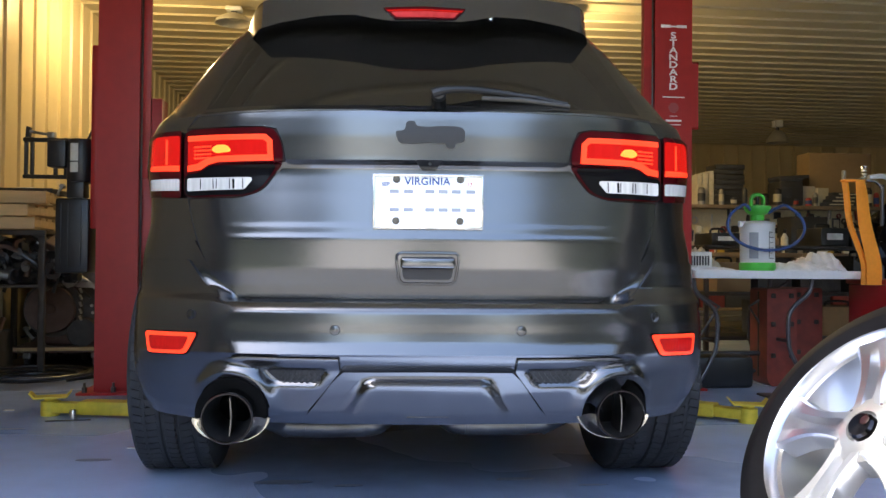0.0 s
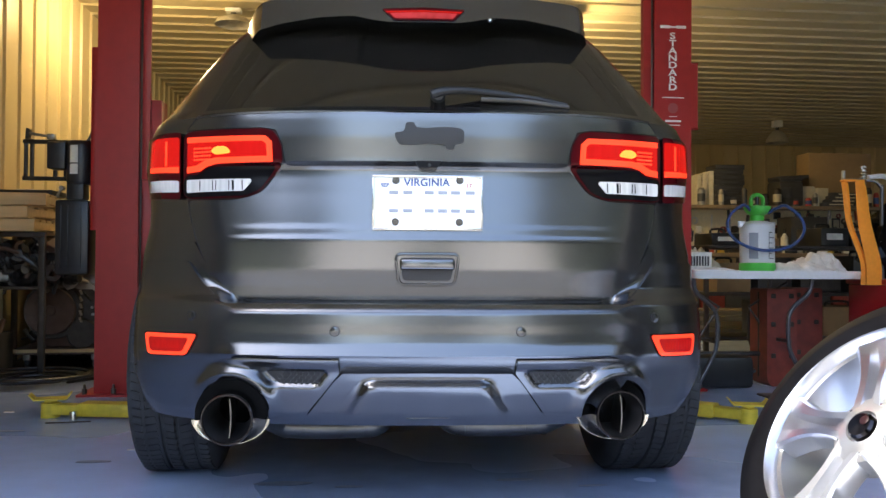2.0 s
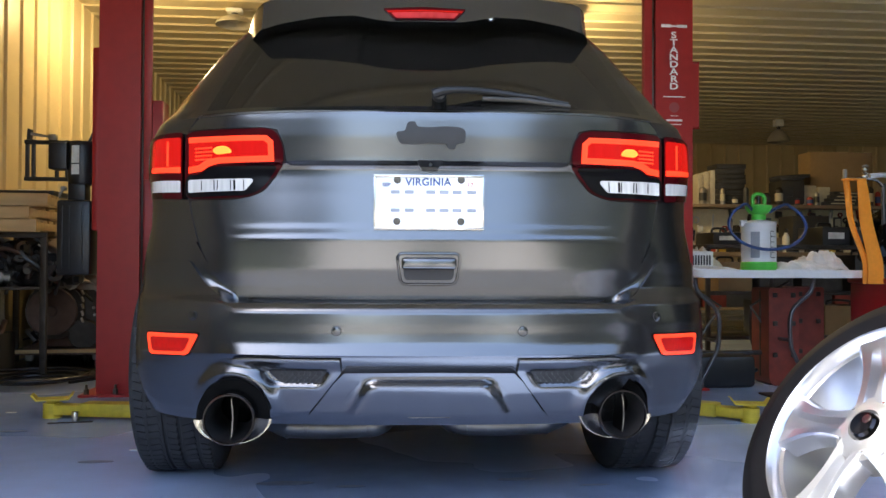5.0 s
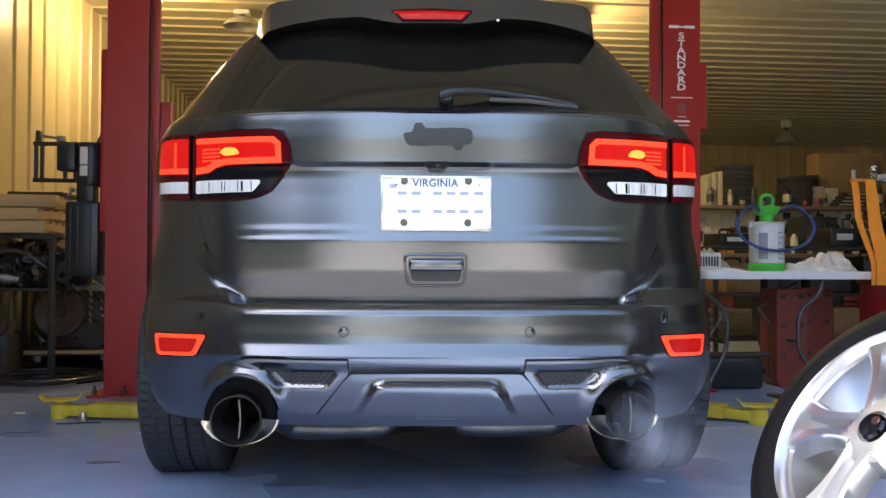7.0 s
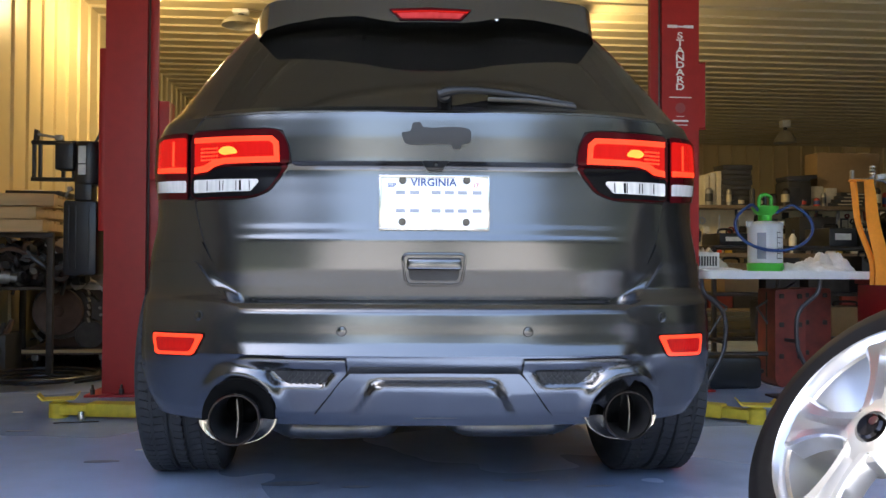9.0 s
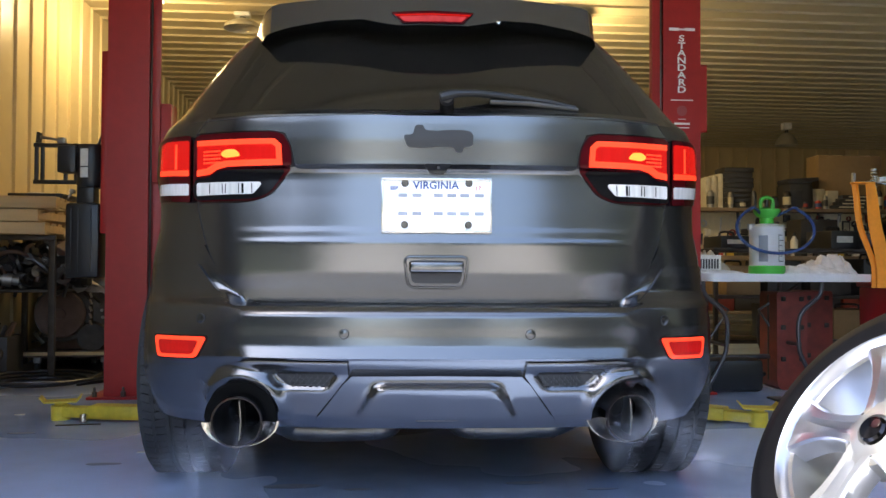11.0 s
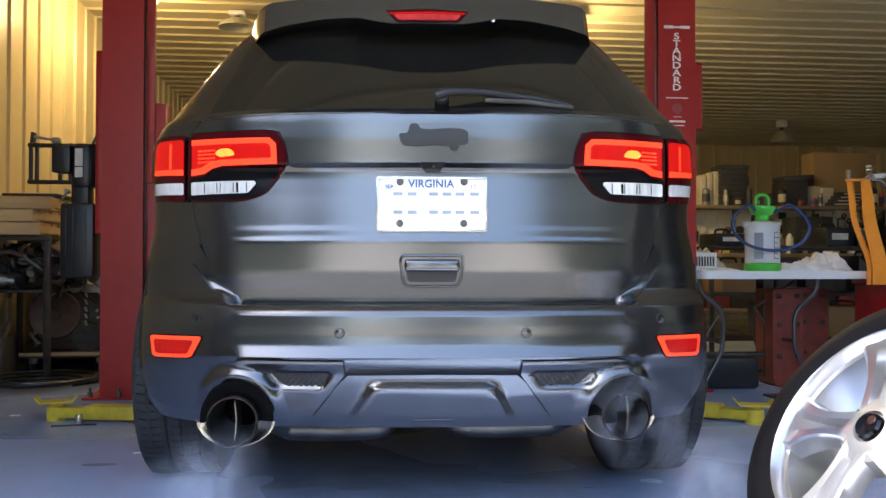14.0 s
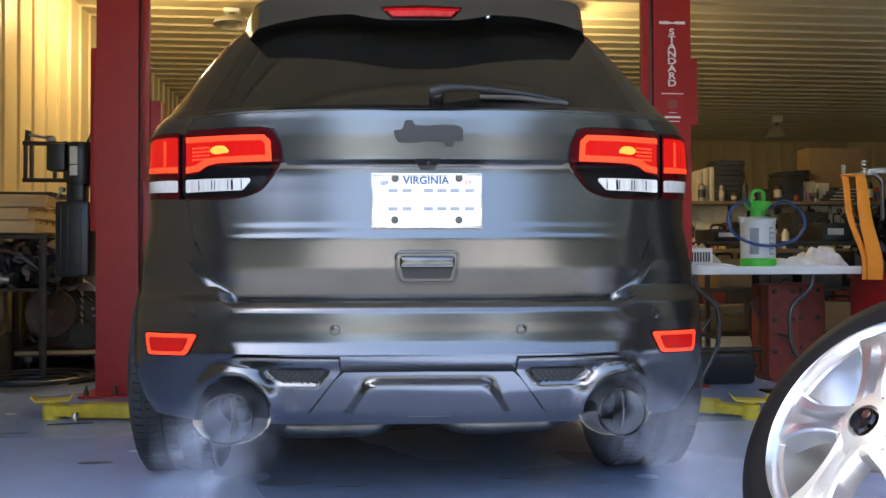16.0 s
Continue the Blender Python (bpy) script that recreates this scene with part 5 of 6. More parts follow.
def sprayer():
    p = thing("pump_sprayer", 2.285, 2.76, 0.735, "milky pump sprayer with green cap and base, blue hose", "sprayer")
    part("base_ring", lathe(bmesh.new(), [(0.0001, 0), (0.104, 0), (0.108, 0.006), (0.108, 0.045), (0.104, 0.05), (0.0001, 0.05)], None, 40), GREEN, p)
    part("tank", lathe(bmesh.new(), [(0.0001, 0.05), (0.102, 0.05), (0.104, 0.06), (0.104, 0.27), (0.098, 0.29), (0.075, 0.305), (0.05, 0.31), (0.0001, 0.312)], None, 40), BOTTLE, p)
    part("collar", lathe(bmesh.new(), [(0.042, 0.305), (0.042, 0.345), (0.065, 0.36), (0.080, 0.385), (0.080, 0.40), (0.05, 0.402), (0.03, 0.41)], None, 32), GREEN, p)
    bm = bmesh.new()
    tube(bm, curve_pts([(-0.038, 0, 0.40), (-0.036, 0, 0.455), (0.0, 0, 0.475), (0.036, 0, 0.455), (0.038, 0, 0.40)], 5), 0.012, 10)
    part("pump_grip", bm, GREEN, p)
    part("piston", lathe(bmesh.new(), [(0.012, 0.40), (0.012, 0.46), (0.0001, 0.461)], None, 14), TANKBLK, p)
    for s in (-1, 1):
        part("strap_lug", box(bmesh.new(), s * 0.085, s * 0.115, -0.012, 0.012, 0.275, 0.305, 0.004), BOTTLE, p)
    pts = [(0.245 * math.sin(a) + 0.0, -0.118 - 0.03 * math.cos(a), 0.275 - 0.15 * math.cos(a)) for a in [radians(q) for q in range(-150, 151, 10)]]
    part("hose", tube(bmesh.new(), curve_pts([(-0.05, -0.02, 0.37)] + pts + [(0.06, -0.02, 0.36)], 2), 0.0095, 8), BLUEHOSE, p)
    # scale marks
    for k in range(6):
        part("scale_mark", lathe(bmesh.new(), [(0.1046, 0.075 + 0.032 * k), (0.1046, 0.079 + 0.032 * k)], None, 4, radians(-74), radians(-58 if k % 2 else -50)), TANKBLK, p)
    part("scale_line", lathe(bmesh.new(), [(0.1046, 0.075), (0.1046, 0.24)], None, 2, radians(-75), radians(-73)), TANKBLK, p)
    part("print_panel", lathe(bmesh.new(), [(0.1045, 0.075), (0.1045, 0.235)], None, 8, radians(-142), radians(-112)), INKGREY, p)


sprayer()
o = thing("spray_bottle", 2.375, 3.0, 0.735, "small red spray bottle with white trigger", "bottle")
part("bottle_body", lathe(bmesh.new(), [(0.0001, 0), (0.036, 0), (0.038, 0.01), (0.038, 0.13), (0.02, 0.16), (0.014, 0.165), (0.014, 0.18)], None, 24), REDBOTTLE, o)
part("trigger_head", box(bmesh.new(), -0.045, 0.02, -0.014, 0.014, 0.175, 0.215, 0.008), PAPER, o)
part("wrap_label", lathe(bmesh.new(), [(0.0384, 0.04), (0.0384, 0.10)], None, 12, radians(-150), radians(-40)), YELLOWBOX, o)


def rag(name, x, y, z, w, d, h, seed, label, m_=None):
    rnd = random.Random(seed)
    o = thing(name, x, y, z, label, "cloth", "rags on the table")
    bm = bmesh.new()
    n = 26
    off = Vector((rnd.uniform(0, 50), rnd.uniform(0, 50), 0))
    g = []
    for j in range(n):
        row = []
        for i in range(n):
            u, v = i / (n - 1) * 2 - 1, j / (n - 1) * 2 - 1
            r = max(abs(u), abs(v))
            zz = h * max(0, 1 - r ** 3) * (0.45 + 0.9 * abs(noise.noise(Vector((u * 2.2, v * 2.2, 0)) + off))) + 0.012 * abs(noise.noise(Vector((u * 7, v * 7, 3)) + off))
            edge = 1 + 0.18 * noise.noise(Vector((u * 1.5, v * 1.5, 9)) + off)
            row.append(bm.verts.new((u * w / 2 * edge, v * d / 2 * edge, max(0.003, zz + 0.003))))
        g.append(row)
    for j in range(n - 1):
        for i in range(n - 1):
            bm.faces.new((g[j][i], g[j][i + 1], g[j + 1][i + 1], g[j + 1][i]))
    r = bmesh.ops.extrude_face_region(bm, geom=bm.faces[:])
    for v in r["geom"]:
        if isinstance(v, bmesh.types.BMVert):
            v.co.z = max(0.0, v.co.z - 0.004) if v.co.z > 0.004 else 0.0
    bmesh.ops.recalc_face_normals(bm, faces=bm.faces)
    part("fold", bm, m_ or CLOTH, o)


rag("rag", 2.56, 2.82, 0.735, 0.40, 0.30, 0.075, 5, "crumpled white shop rag on the table")
rag("rag", 2.80, 2.98, 0.735, 0.26, 0.30, 0.14, 9, "heaped white shop rag on the table")
rag("rag", 1.98, 2.80, 0.735, 0.28, 0.25, 0.02, 14, "flat pale rag under the sprayer")
o = thing("printed_box", 1.92, 2.88, 0.735, "white box printed with dark slanting stripes", "box")
part("carton", box(bmesh.new(), -0.09, 0.09, -0.08, 0.08, 0, 0.115, 0.004), PAPER, o)
for k in range(8):
    part("stripe", box(bmesh.new(), -0.006, 0.006, -0.0825, -0.0805, 0.03, 0.09, 0.0005, Matrix.Translation((-0.06 + 0.018 * k, 0, 0)) @ Matrix.Shear("XZ", 4, (0, 0))), CHARCOAL, o)
rag("plastic_bag", 1.99, 3.02, 0.735, 0.26, 0.22, 0.20, 21, "crumpled translucent plastic bag on the table", CREAMBOX)


def tool_cart():
    p = thing("tool_cart", 2.955, 2.42, 0, "red enamel tool cart beside the folding table", "tool cart")
    part("cabinet", box(bmesh.new(), 0, 0.62, 0, 0.46, 0.12, 0.655, 0.012), CART, p)
    part("tray_lip", box(bmesh.new(), -0.012, 0.632, -0.012, 0.472, 0.655, 0.69, 0.008), CART, p)
    for k in range(4):
        d = part("drawer", box(bmesh.new(), 0.03, 0.59, -0.006, 0.004, 0.15 + 0.125 * k, 0.265 + 0.125 * k, 0.004), CART, p)
        part("drawer_pull", box(bmesh.new(), 0.10, 0.52, -0.022, -0.006, 0.24 + 0.125 * k, 0.252 + 0.125 * k, 0.003), CHROME, d)
    for x in (0.06, 0.56):
        for y in (0.06, 0.40):
            part("castor_wheel", lathe(bmesh.new(), [(0.0001, 0.015), (0.05, 0.015), (0.06, 0.008), (0.06, -0.008), (0.05, -0.015), (0.0001, -0.015)], pose(x, y, 0.06, 0, 90, 0), 20), TANKBLK, p)
    part("label_sheet", box(bmesh.new(), 0.02, 0.05, -0.0075, -0.0065, 0.59, 0.64), PAPER, p, smooth=False)
    q = thing("air_tool_stand", 3.02, 2.62, 0.69, "chrome air fittings and clear hose hanging on a stand", "air tool")
    part("stand_pole", tube(bmesh.new(), [(0, 0, 0), (0, 0, 0.58)], 0.012), LEG, q)
    part("hook", tube(bmesh.new(), curve_pts([(0.0, 0, 0.56), (-0.06, -0.02, 0.60), (-0.15, -0.03, 0.605), (-0.26, -0.04, 0.60)], 5), 0.010), CHROME, q)
    for k in range(9):
        part("spring_coil", lathe(bmesh.new(), [(0.013, 0.006), (0.020, 0.003), (0.020, -0.003), (0.013, -0.006)], pose(-0.150, -0.05, 0.68 - 0.02 * k, 8 * (k % 3 - 1), 6, 0), 14), CHROME, q)
    part("coupler", box(bmesh.new(), -0.285, -0.262, -0.05, -0.03, 0.57, 0.66, 0.006), CASTAL, q)
    part("clear_hose", tube(bmesh.new(), curve_pts([(-0.12, -0.05, 0.62), (-0.02, -0.06, 0.625), (0.07, -0.06, 0.57), (0.11, -0.05, 0.45)], 6), 0.016), BOTTLE, q)
    bag = thing("black_bag", 3.16, 2.70, 0.69, "shiny crumpled black plastic bag on the cart", "bag")
    bm = bmesh.new()
    bmesh.ops.create_icosphere(bm, subdivisions=4, radius=1)
    for v in bm.verts:
        k = 1 + 0.28 * noise.noise(v.co * 2.3) + 0.16 * abs(noise.noise(v.co * 6))
        v.co = Vector((v.co.x * 0.20 * k, v.co.y * 0.16 * k, max(0.0, 0.20 + v.co.z * 0.24 * k)))
    part("sack", bm, GLOSSBLACK, bag, angle=20)


tool_cart()


def strap():
    s = thing("orange_strap", -0.03, 0, 0, "orange webbing strap looped over the stand", "strap")
    for x0, x1, x2, wt, wb, yy in ((2.765, 2.79, 2.885, 0.045, 0.040, 2.545), (2.848, 2.87, 2.935, 0.060, 0.100, 2.520)):
        bm = bmesh.new()
        mid = curve_pts([(x0, yy, 1.285), (x0 + 0.004, yy - 0.012, 1.20), (x1, yy - 0.015, 1.02), (x2 - 0.01, yy - 0.012, 0.80), (x2 - 0.01, yy - 0.02, 0.655)], 6)
        n = len(mid)
        rows = []
        for i, c in enumerate(mid):
            w = (wt + (wb - wt) * min(1, i / (n - 1) * 1.3)) / 2
            rows.append([bm.verts.new(c + Vector(d)) for d in ((-w, 0, 0), (0, -0.006, 0), (w, 0.004, 0), (w, 0.008, 0), (0, -0.001, 0), (-w, 0.005, 0))])
        for a, c in zip(rows, rows[1:]):
            for i in range(6):
                bm.faces.new((a[i], a[(i + 1) % 6], c[(i + 1) % 6], c[i]))
        bm.faces.new(rows[0]), bm.faces.new(list(reversed(rows[-1])))
        bmesh.ops.recalc_face_normals(bm, faces=bm.faces)
        part("web", bm, ORANGE, s)
    bm = bmesh.new()
    box(bm, 2.742, 2.878, 2.515, 2.565, 1.278, 1.290, 0.004)
    part("top_loop", bm, ORANGE, s)


strap()


def upright_case(x, y, rz, shade):
    p = thing("red_case", x, y, 0, "tall scuffed red metal case standing under the table", "case", "red cases", rz=rz)
    part("shell", prism(bmesh.new(), rounded([(-0.10, 0.045), (-0.075, 0.0), (0.075, 0.0), (0.10, 0.045), (0.10, 0.62), (-0.10, 0.62)], 0.02), -0.12, 0.12), REDCASE, p)
    for z in (0.18, 0.38, 0.56):
        for s in (-1, 1):
            part("latch", box(bmesh.new(), s * 0.06 - 0.015, s * 0.06 + 0.015, -0.130, -0.118, z, z + 0.03, 0.004), IRON, p)
    part("seam", box(bmesh.new(), -0.103, 0.103, -0.01, 0.01, 0.05, 0.60, 0.004), IRON, p)


upright_case(2.50, 2.98, 0, 1)
upright_case(2.80, 3.20, -6, 1)
o = thing("black_case", 2.10, 2.92, 0, "low black plastic tool case on the floor", "case")
part("case_body", box(bmesh.new(), -0.22, 0.18, -0.14, 0.14, 0.0, 0.20, 0.03), TANKBLK, o)
part("case_handle", tube(bmesh.new(), curve_pts([(0.18, -0.05, 0.09), (0.225, -0.04, 0.10), (0.225, 0.04, 0.10), (0.18, 0.05, 0.09)]), 0.012), TANKBLK, o)
o = thing("jack_plate", 2.33, 2.45, 0, "worn steel jack plate on the floor", "jack")
part("foot", box(bmesh.new(), -0.16, 0.12, -0.10, 0.08, 0, 0.012, 0.004), IRON, o)
part("pin", box(bmesh.new(), 0.02, 0.12, -0.11, -0.09, 0.012, 0.03, 0.004), CASTAL, o)

# ------------------------------------------------------------ the far benches and shelves
def far_bench():
    p = thing("workbench", 5.6, 7.5, 0, "long cluttered workbench with a pegboard back", "workbench")
    part("bench_top", box(bmesh.new(), -2.4, 2.6, -0.55, 0.15, 0.86, 0.91, 0.006), BENCH, p)
    for x in (-2.3, -0.8, 0.9, 2.5):
        for y in (-0.48, 0.08):
            part("leg", box(bmesh.new(), x - 0.04, x + 0.04, y - 0.04, y + 0.04, 0, 0.86, 0.004), BENCH, p)
    part("lower_shelf", box(bmesh.new(), -2.3, 2.5, -0.5, 0.1, 0.25, 0.28, 0.004), BENCH, p)
    part("pegboard", box(bmesh.new(), -2.4, 2.6, 0.15, 0.18, 0.91, 1.44, 0.003), PEG, p)
    part("top_shelf", box(bmesh.new(), -2.4, 2.6, -0.10, 0.40, 1.44, 1.48, 0.005), BENCH, p)
    rnd = random.Random(11)
    for k in range(150):
        x, z = rnd.uniform(-2.3, 2.5), rnd.uniform(0.98, 1.40)
        t = rnd.random()
        if t < 0.4:
            bm = tube(bmesh.new(), [(x, 0.135, z - rnd.uniform(0.05, 0.15)), (x + rnd.uniform(-0.03, 0.03), 0.135, z + 0.08)], rnd.uniform(0.009, 0.022), 6)
        elif t < 0.7:
            bm = box(bmesh.new(), x - rnd.uniform(0.02, 0.06), x + rnd.uniform(0.02, 0.06), 0.11, 0.149, z - rnd.uniform(0.02, 0.06), z + rnd.uniform(0.02, 0.06), 0.006)
        else:
            r = rnd.uniform(0.02, 0.05)
            bm = lathe(bmesh.new(), [(r * 0.6, 0.012), (r, 0.01), (r, -0.01), (r * 0.6, -0.012)], pose(x, 0.13, z, 90, 0, 0), 14)
        part("hung_tool", bm, rnd.choice((TANKBLK, IRON, CASTAL, REDCASE, CHARCOAL, PAPER)), p)


far_bench()
for x, w, h in ((5.50, 0.09, 0.15), (5.64, 0.10, 0.16), (5.80, 0.09, 0.15)):
    o = thing("framed_card", x, 7.64, 1.19, "small dark framed card hung on the pegboard", "picture", "framed cards")
    part("card_frame", box(bmesh.new(), -w / 2, w / 2, -0.014, 0.004, 0, h, 0.004), CHARCOAL, o)
    part("card", box(bmesh.new(), -w * 0.36, w * 0.36, -0.017, -0.0145, h * 0.12, h * 0.88), CREAMBOX, o, smooth=False)


def carton(x, y, z, w, d, h, m_, label, rz=0, group="", tape=None):
    o = thing("box", x, y, z, label, "box", group, rz=rz)
    part("box_body", box(bmesh.new(), -w / 2, w / 2, -d / 2, d / 2, 0, h, min(0.006, h * 0.1)), m_, o)
    if tape:
        part("box_label", box(bmesh.new(), -w * 0.3, w * 0.28, -d / 2 - 0.003, -d / 2 - 0.0005, h * 0.35, h * 0.7), tape, o, smooth=False)
    return o


for k in range(8):
    carton(4.20 + 0.006 * ((k * 5) % 3), 7.6, 1.481 + 0.0605 * k, 0.36, 0.30, 0.058, DARKBOX, "flat dark packaged box in a stack", 2 * ((k * 7) % 3 - 1), "stacked dark boxes", CHARCOAL)
for k in range(5):
    carton(3.84 + 0.075 * k, 7.62, 1.481, 0.062, 0.3, 0.36 + 0.022 * k, CREAMBOX, "upright pale thin carton", 0, "upright cartons")
carton(5.66, 7.72, 1.481, 0.80, 0.30, 0.66, CARD, "large brown cardboard carton on the shelf")
carton(5.20, 7.62, 1.481, 0.16, 0.3, 0.24, CREAMBOX, "small white carton on the shelf", 0, "white cartons")
carton(5.36, 7.60, 1.481, 0.15, 0.3, 0.22, CREAMBOX, "small white carton on the shelf", 4, "white cartons")
o = thing("printer", 4.97, 7.6, 1.481, "black office printer standing on the shelf", "printer")
part("printer_body", box(bmesh.new(), -0.15, 0.15, -0.17, 0.17, 0, 0.30, 0.03), DARKBOX, o)
part("paper_tray", box(bmesh.new(), -0.13, 0.27, -0.12, 0.14, 0.32, 0.365, 0.01, pose(0, 0, 0, 0, -4, 0)), DARKBOX, o)
part("scanner_lid", box(bmesh.new(), -0.14, 0.15, -0.15, 0.15, 0.298, 0.335, 0.01), CHARCOAL, o)
part("control_panel", box(bmesh.new(), -0.15, 0.0, -0.178, -0.168, 0.10, 0.22, 0.004), CHARCOAL, o)

rnd = random.Random(4)
KINDS = [(DARKBOX, "black tool case"), (CHARCOAL, "charcoal plastic crate"), (CARD, "brown carton"), (CREAMBOX, "pale carton"), (IRON, "greasy metal part"), (YELLOWBOX, "yellow parts box"), (REDCASE, "red parts box")]
x = 3.25
while x < 8.0:
    w = rnd.uniform(0.10, 0.34)
    m_, what = rnd.choices(KINDS, (6, 5, 2, 2, 4, 1, 1))[0]
    carton(x + w / 2, 7.25 + rnd.uniform(-0.1, 0.1), 0.911, w * 0.94, 0.3, rnd.uniform(0.06, 0.20), m_, what + " on the cluttered bench", rnd.uniform(-6, 6), "bench clutter", rnd.choice((None, PAPER, CHARCOAL)))
    if rnd.random() < 0.55:
        r = rnd.uniform(0.03, 0.05)
        h = rnd.uniform(0.12, 0.26)
        o = thing("bottle", x + w * 0.5, 7.00, 0.911, "plastic bottle of workshop fluid on the bench", "bottle", "fluid bottles")
        part("bottle_body", lathe(bmesh.new(), [(0.0001, 0), (r, 0), (r, h * 0.7), (r * 0.45, h * 0.85), (r * 0.45, h)], None, 16), rnd.choice((PAPER, CHARCOAL, REDBOTTLE, YELLOWBOX, BOTTLE)), o)
        part("cap", lathe(bmesh.new(), [(r * 0.5, h * 0.9), (r * 0.5, h + 0.02), (0.0001, h + 0.02)], None, 12), TANKBLK, o)
    x += w
for k in range(26):
    x = 3.9 + 0.155 * k + rnd.uniform(-0.05, 0.05)
    r, h = rnd.uniform(0.025, 0.05), rnd.uniform(0.08, 0.24)
    o = thing("can", x, 7.44 + rnd.uniform(-0.03, 0.03), 1.481, "small can of workshop spray on the shelf", "can", "shelf cans")
    part("can_body", lathe(bmesh.new(), [(0.0001, 0), (r, 0), (r, h * 0.85), (r * 0.5, h), (0.0001, h)], None, 14), rnd.choice((CHARCOAL, CHARCOAL, REDBOTTLE, IRON, CASTAL, DARKBOX)), o)
    part("can_label", lathe(bmesh.new(), [(r + 0.001, h * 0.2), (r + 0.001, h * 0.65)], None, 14), rnd.choice((CHARCOAL, INKBLUE, REDBOTTLE, CREAMBOX)), o)
for k in range(22):
    x = 3.15 + 0.22 * k + rnd.uniform(-0.06, 0.06)
    w, h = rnd.uniform(0.05, 0.15), rnd.uniform(0.04, 0.14)
    carton(x, 6.98 + rnd.uniform(-0.03, 0.05), 0.911, w, 0.09, h, rnd.choice((PAPER, CREAMBOX, DARKBOX, CHARCOAL, REDCASE, IRON)), "small packet lying on the bench edge", rnd.uniform(-20, 20), "small packets")
x = 3.3
while x < 8.0:
    w = rnd.uniform(0.2, 0.5)
    m_, what = rnd.choices(KINDS, (5, 4, 4, 2, 2, 1, 1))[0]
    carton(x + w / 2, 7.3, 0.281, w * 0.92, 0.36, rnd.uniform(0.2, 0.5), m_, what + " on the lower shelf", rnd.uniform(-4, 4), "lower shelf boxes")
    x += w


def middle_shelf():
    """Open trolley of cases behind the table."""
    p = thing("shelf_trolley", 3.75, 4.55, 0, "dark shelf trolley loaded with cases and machines", "trolley")
    for z in (0.16, 0.52, 0.90):
        part("shelf", box(bmesh.new(), -1.15, 0.95, -0.22, 0.24, z, z + 0.03, 0.004), IRON, p)
    for x in (-1.13, 0.93):
        for y in (-0.20, 0.22):
            part("upright", box(bmesh.new(), x - 0.018, x + 0.018, y - 0.018, y + 0.018, 0, 0.90, 0.003), IRON, p)


middle_shelf()
for x, z, w, h, m_, lab in ((3.72, 0.931, 0.25, 0.15, TANKBLK, "black battery charger with a white label"), (2.80, 0.931, 0.25, 0.10, TANKBLK, "black power tool case"), (3.12, 0.931, 0.28, 0.06, CARD, "low brown carton"), (4.08, 0.931, 0.42, 0.13, CHARCOAL, "long grey machine housing"),
                            (4.48, 0.931, 0.30, 0.20, DARKBOX, "dark tool case"), (2.85, 0.551, 0.3, 0.24, CARD, "brown carton"), (3.20, 0.551, 0.3, 0.28, DARKBOX, "dark tool case"), (3.6, 0.551, 0.36, 0.24, IRON, "greasy metal part"), (4.05, 0.551, 0.34, 0.3, DARKBOX, "dark tool case"), (4.45, 0.551, 0.3, 0.26, CARD, "brown carton"),
                            (3.3, 0.191, 0.4, 0.28, DARKBOX, "dark tool case"), (3.85, 0.191, 0.42, 0.24, CARD, "brown carton"), (4.4, 0.191, 0.36, 0.3, DARKBOX, "dark tool case")):
    o = carton(x, 4.55, z, w, 0.36, h, m_, lab + " on the trolley", rnd.uniform(-5, 5), "trolley load", PAPER if m_ is TANKBLK else None)
    part("carry_handle", tube(bmesh.new(), curve_pts([(-w * 0.25, 0, h - 0.005), (-w * 0.2, 0, h + 0.035), (w * 0.2, 0, h + 0.035), (w * 0.25, 0, h - 0.005)], 4), 0.010, 8), TANKBLK, o)
carton(4.98, 7.22, 0.911, 0.44, 0.34, 0.42, DARKBOX, "large dark tool case on the bench", 0, "bench clutter")
for k in range(4):
    carton(5.58 + 0.02 * k, 7.50, 1.481 + 0.041 * k, 0.50 - 0.03 * k, 0.22, 0.04, DARKBOX, "thin dark flat box stacked on the shelf", 3 * k - 4, "stacked flat boxes", CREAMBOX)



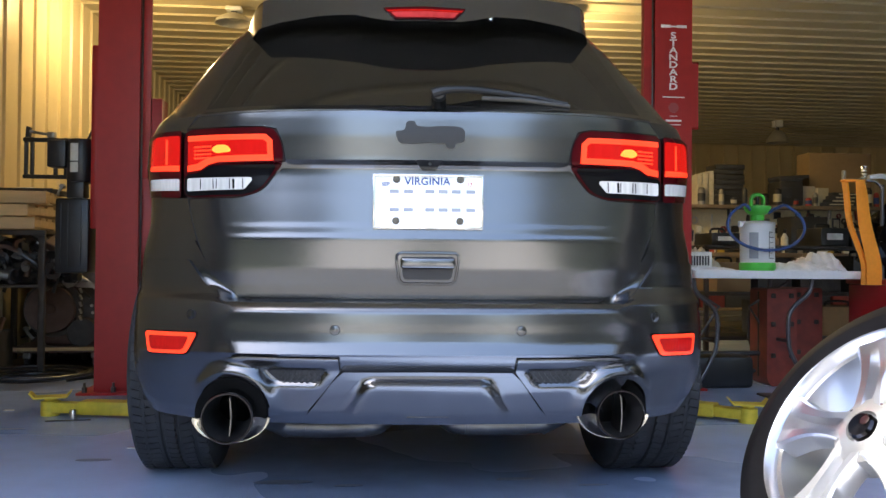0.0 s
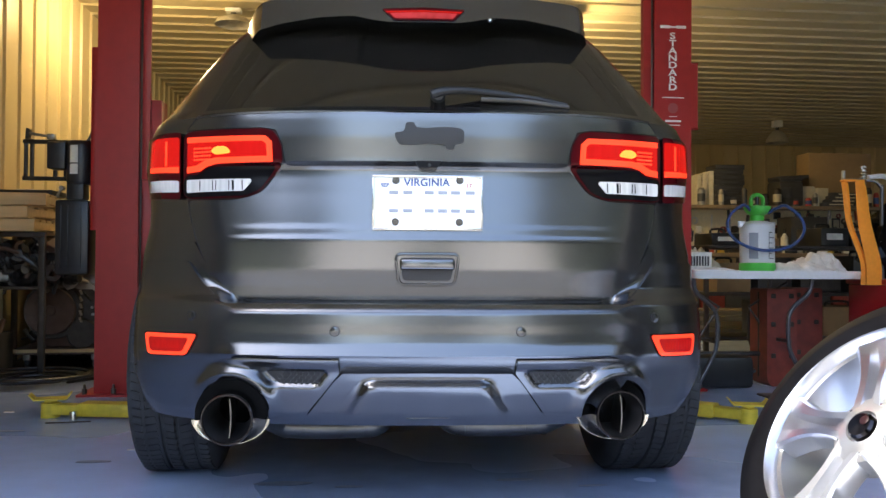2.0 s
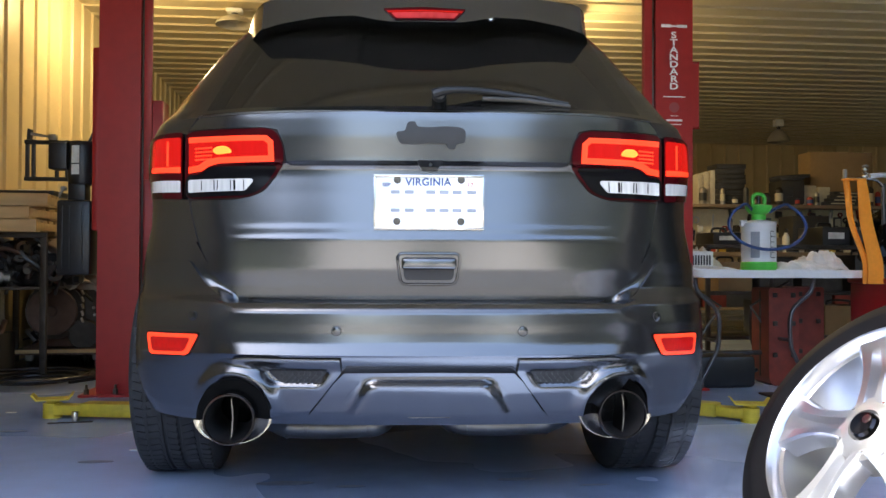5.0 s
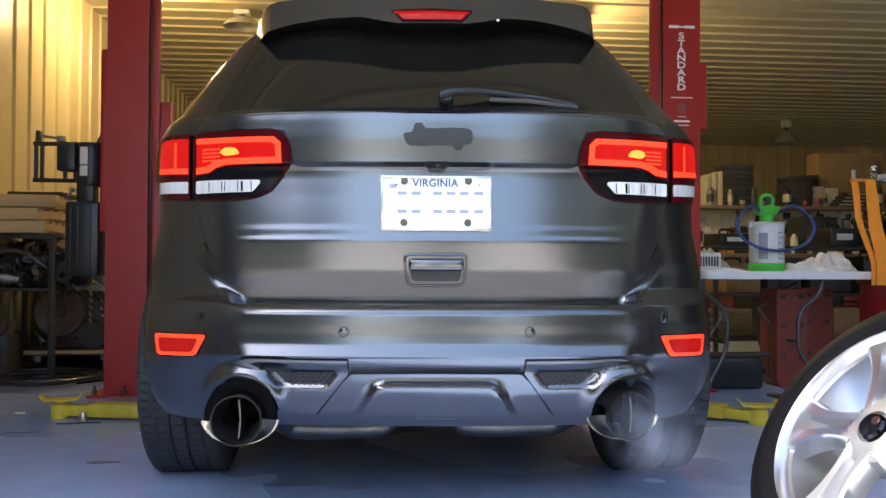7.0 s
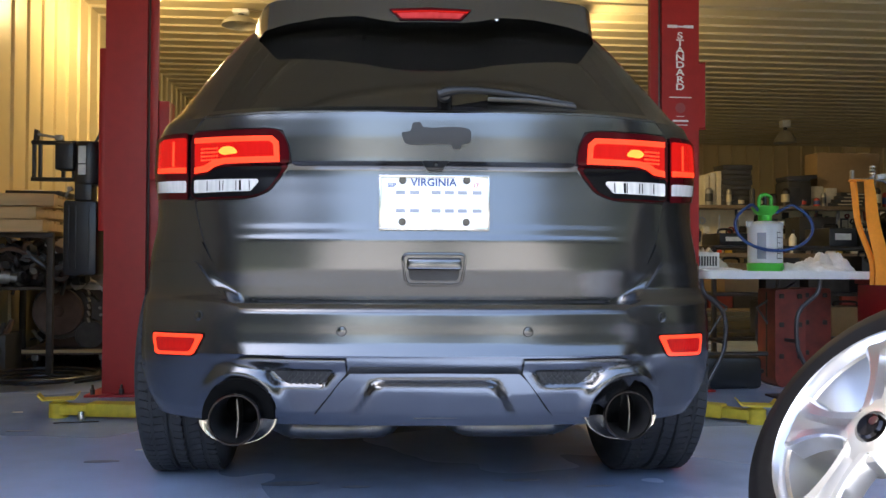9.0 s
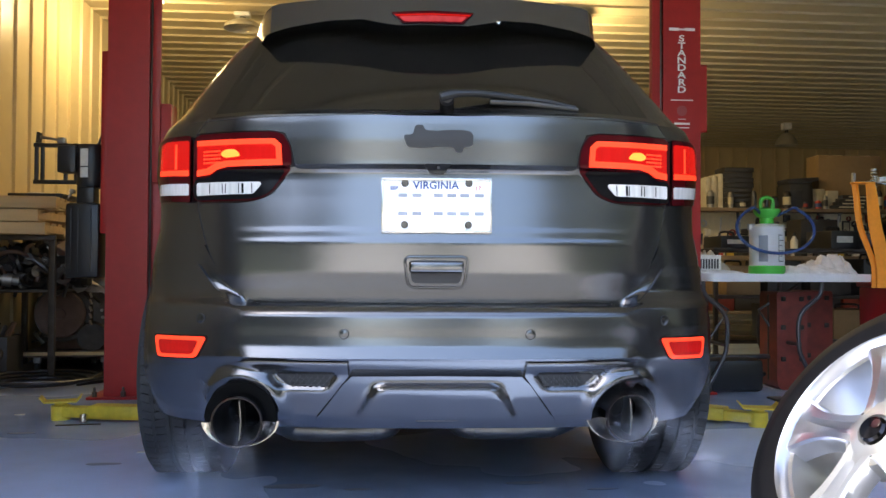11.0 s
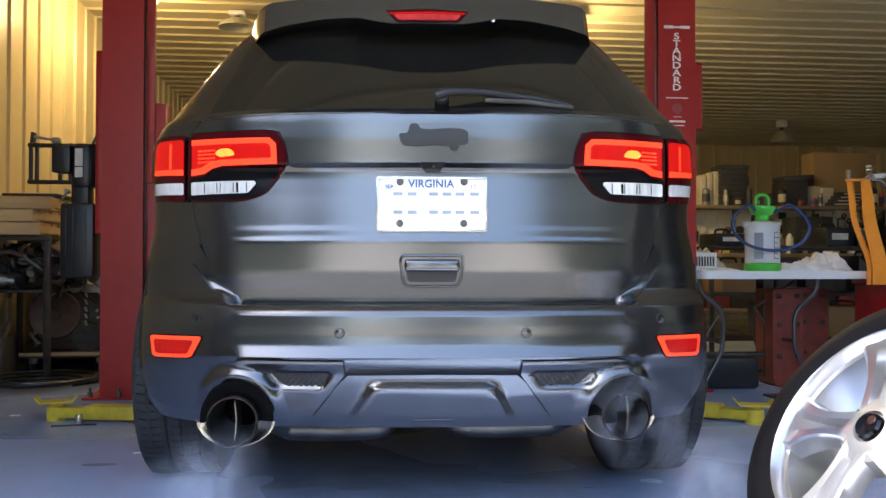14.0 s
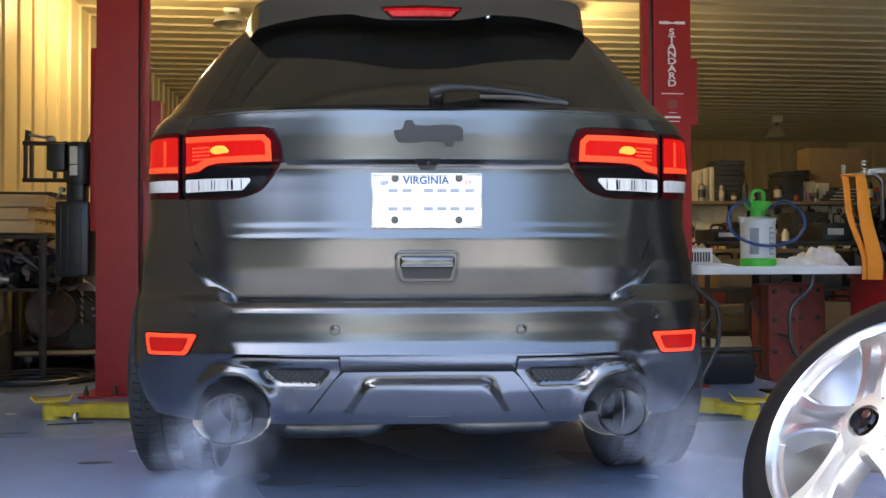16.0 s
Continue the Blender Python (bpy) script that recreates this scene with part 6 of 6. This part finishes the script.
# ------------------------------------------------------------ exhaust smoke
def smoke_material():
    m = bpy.data.materials.new("exhaust_smoke")
    m.use_nodes = True
    nt = m.node_tree
    N, L = nt.nodes.new, nt.links.new
    out = nt.nodes["Material Output"]
    nt.nodes.remove(nt.nodes["Principled BSDF"])
    tc, info = N("ShaderNodeTexCoord"), N("ShaderNodeObjectInfo")
    grad = N("ShaderNodeTexGradient")
    grad.gradient_type = "SPHERICAL"
    mp = N("ShaderNodeMapping")
    mp.inputs["Scale"].default_value = (6.4, 6.4, 6.4)
    L(tc.outputs["Object"], mp.inputs[0]), L(mp.outputs[0], grad.inputs[0])
    n = N("ShaderNodeTexNoise")
    n.noise_dimensions = "4D"
    n.inputs["Scale"].default_value, n.inputs["Detail"].default_value, n.inputs["Distortion"].default_value = 8, 4, 1.2
    w = N("ShaderNodeMath")
    w.operation, w.inputs[1].default_value = "MULTIPLY", 40
    L(info.outputs["Random"], w.inputs[0]), L(w.outputs[0], n.inputs["W"]), L(tc.outputs["Object"], n.inputs["Vector"])
    lift = N("ShaderNodeMapRange")
    lift.inputs[1].default_value, lift.inputs[2].default_value = 0.36, 0.72
    L(n.outputs[0], lift.inputs[0])
    mul, mul2 = N("ShaderNodeMath"), N("ShaderNodeMath")
    mul.operation = mul2.operation = "MULTIPLY"
    mul2.inputs[1].default_value = 0.33
    L(grad.outputs["Fac"], mul.inputs[0]), L(lift.outputs[0], mul.inputs[1]), L(mul.outputs[0], mul2.inputs[0])
    d, t, mix = N("ShaderNodeBsdfDiffuse"), N("ShaderNodeBsdfTransparent"), N("ShaderNodeMixShader")
    d.inputs[0].default_value = (0.62, 0.68, 0.82, 1)
    L(mul2.outputs[0], mix.inputs[0]), L(t.outputs[0], mix.inputs[1]), L(d.outputs[0], mix.inputs[2]), L(mix.outputs[0], out.inputs[0])
    return m


SMOKE = smoke_material()
SMOKE_MESHES = []
for k in range(3):
    bm = bmesh.new()
    n = 14
    g = [[bm.verts.new((0.16 * (2 * i / n - 1), 0.035 * noise.noise(Vector((i * 0.35, j * 0.35, 7 * k))) + 0.05 * (k - 1), 0.16 * (2 * j / n - 1))) for i in range(n + 1)] for j in range(n + 1)]
    for j in range(n):
        for i in range(n):
            bm.faces.new((g[j][i], g[j][i + 1], g[j + 1][i + 1], g[j + 1][i]))
    for f in bm.faces:
        f.smooth = True
    me = bpy.data.meshes.new("wisp")
    bm.to_mesh(me), bm.free()
    me.materials.append(SMOKE)
    SMOKE_MESHES.append(me)


def puff(sx, t0, rnd, slow):
    """A puff that leaves the pipe at t0, rolls down and out past the tyre and drifts off over the floor."""
    p = thing("smoke_puff", label="thin bluish exhaust smoke drifting from the tailpipe", category="smoke", group="smoke puffs", kind="stuff")
    for me in rnd.sample(SMOKE_MESHES, 1):
        o = new("wisp", me)
        o.parent = p
    a = rnd.uniform(-180, 180)
    j = [rnd.uniform(-0.04, 0.04) for _ in range(6)]
    way = [(0.0, (0.545, 0.55, 0.62)), (0.10, (0.545, 0.16, 0.40)), (0.22, (0.57, -0.07, 0.33)), (0.45 * slow, (0.67 + j[0], -0.10, 0.25 + j[1])), (1.0 * slow, (0.74 + j[2], -0.06, 0.20 + j[3])), (1.5 * slow, (0.80 + j[4], -0.10, 0.12)),
           (2.2 * slow, (0.52, -0.50, 0.07)), (2.8 * slow, (0.44 + 2 * j[1], -1.05, 0.06)), (4.2 * slow, (0.9 + 8 * j[2], -3.6 + 12 * j[4], 0.14))]
    if sx < 0:
        # on this side the smoke sinks straight down in front of the tyre
        way = [(dt, (0.52 + 0.55 * (x - 0.545) if y < 0 else x, y, z)) for dt, (x, y, z) in way]
    rows = [(0.0, pose(sx * way[0][1][0], way[0][1][1], way[0][1][2], 0, a, 0))] if t0 > 0 else []
    for dt, (x, y, z) in way:
        if t0 + dt < 15.95:
            rows.append((max(0, t0 + dt), pose(sx * x, y, z, 0, a + 35 * dt * sx, 10 * dt)))
    rows.append((16.0, rows[-1][1]))
    return p, rows


PUFFS_RIGHT = (3.1, 3.6, 4.0, 6.7, 7.0, 10.2, 10.7, 11.1, 11.35, 11.55, 11.75, 11.95, 12.2, 12.45, 12.7, 13.0, 13.4, 13.8, 14.2, 14.6, 15.0, 15.4, 15.7)
PUFFS_LEFT = (10.5, 10.9, 11.3, 11.7, 12.1, 12.6, 13.1, 13.6, 14.1, 14.7, 15.05, 15.35, 15.65)


def motions():
    rnd = random.Random(6)
    for sx, times in ((1, PUFFS_RIGHT), (-1, PUFFS_LEFT)):
        for t0 in times:
            p, rows = puff(sx, t0, rnd, 1.0)
            walk(p, rows)


motions()
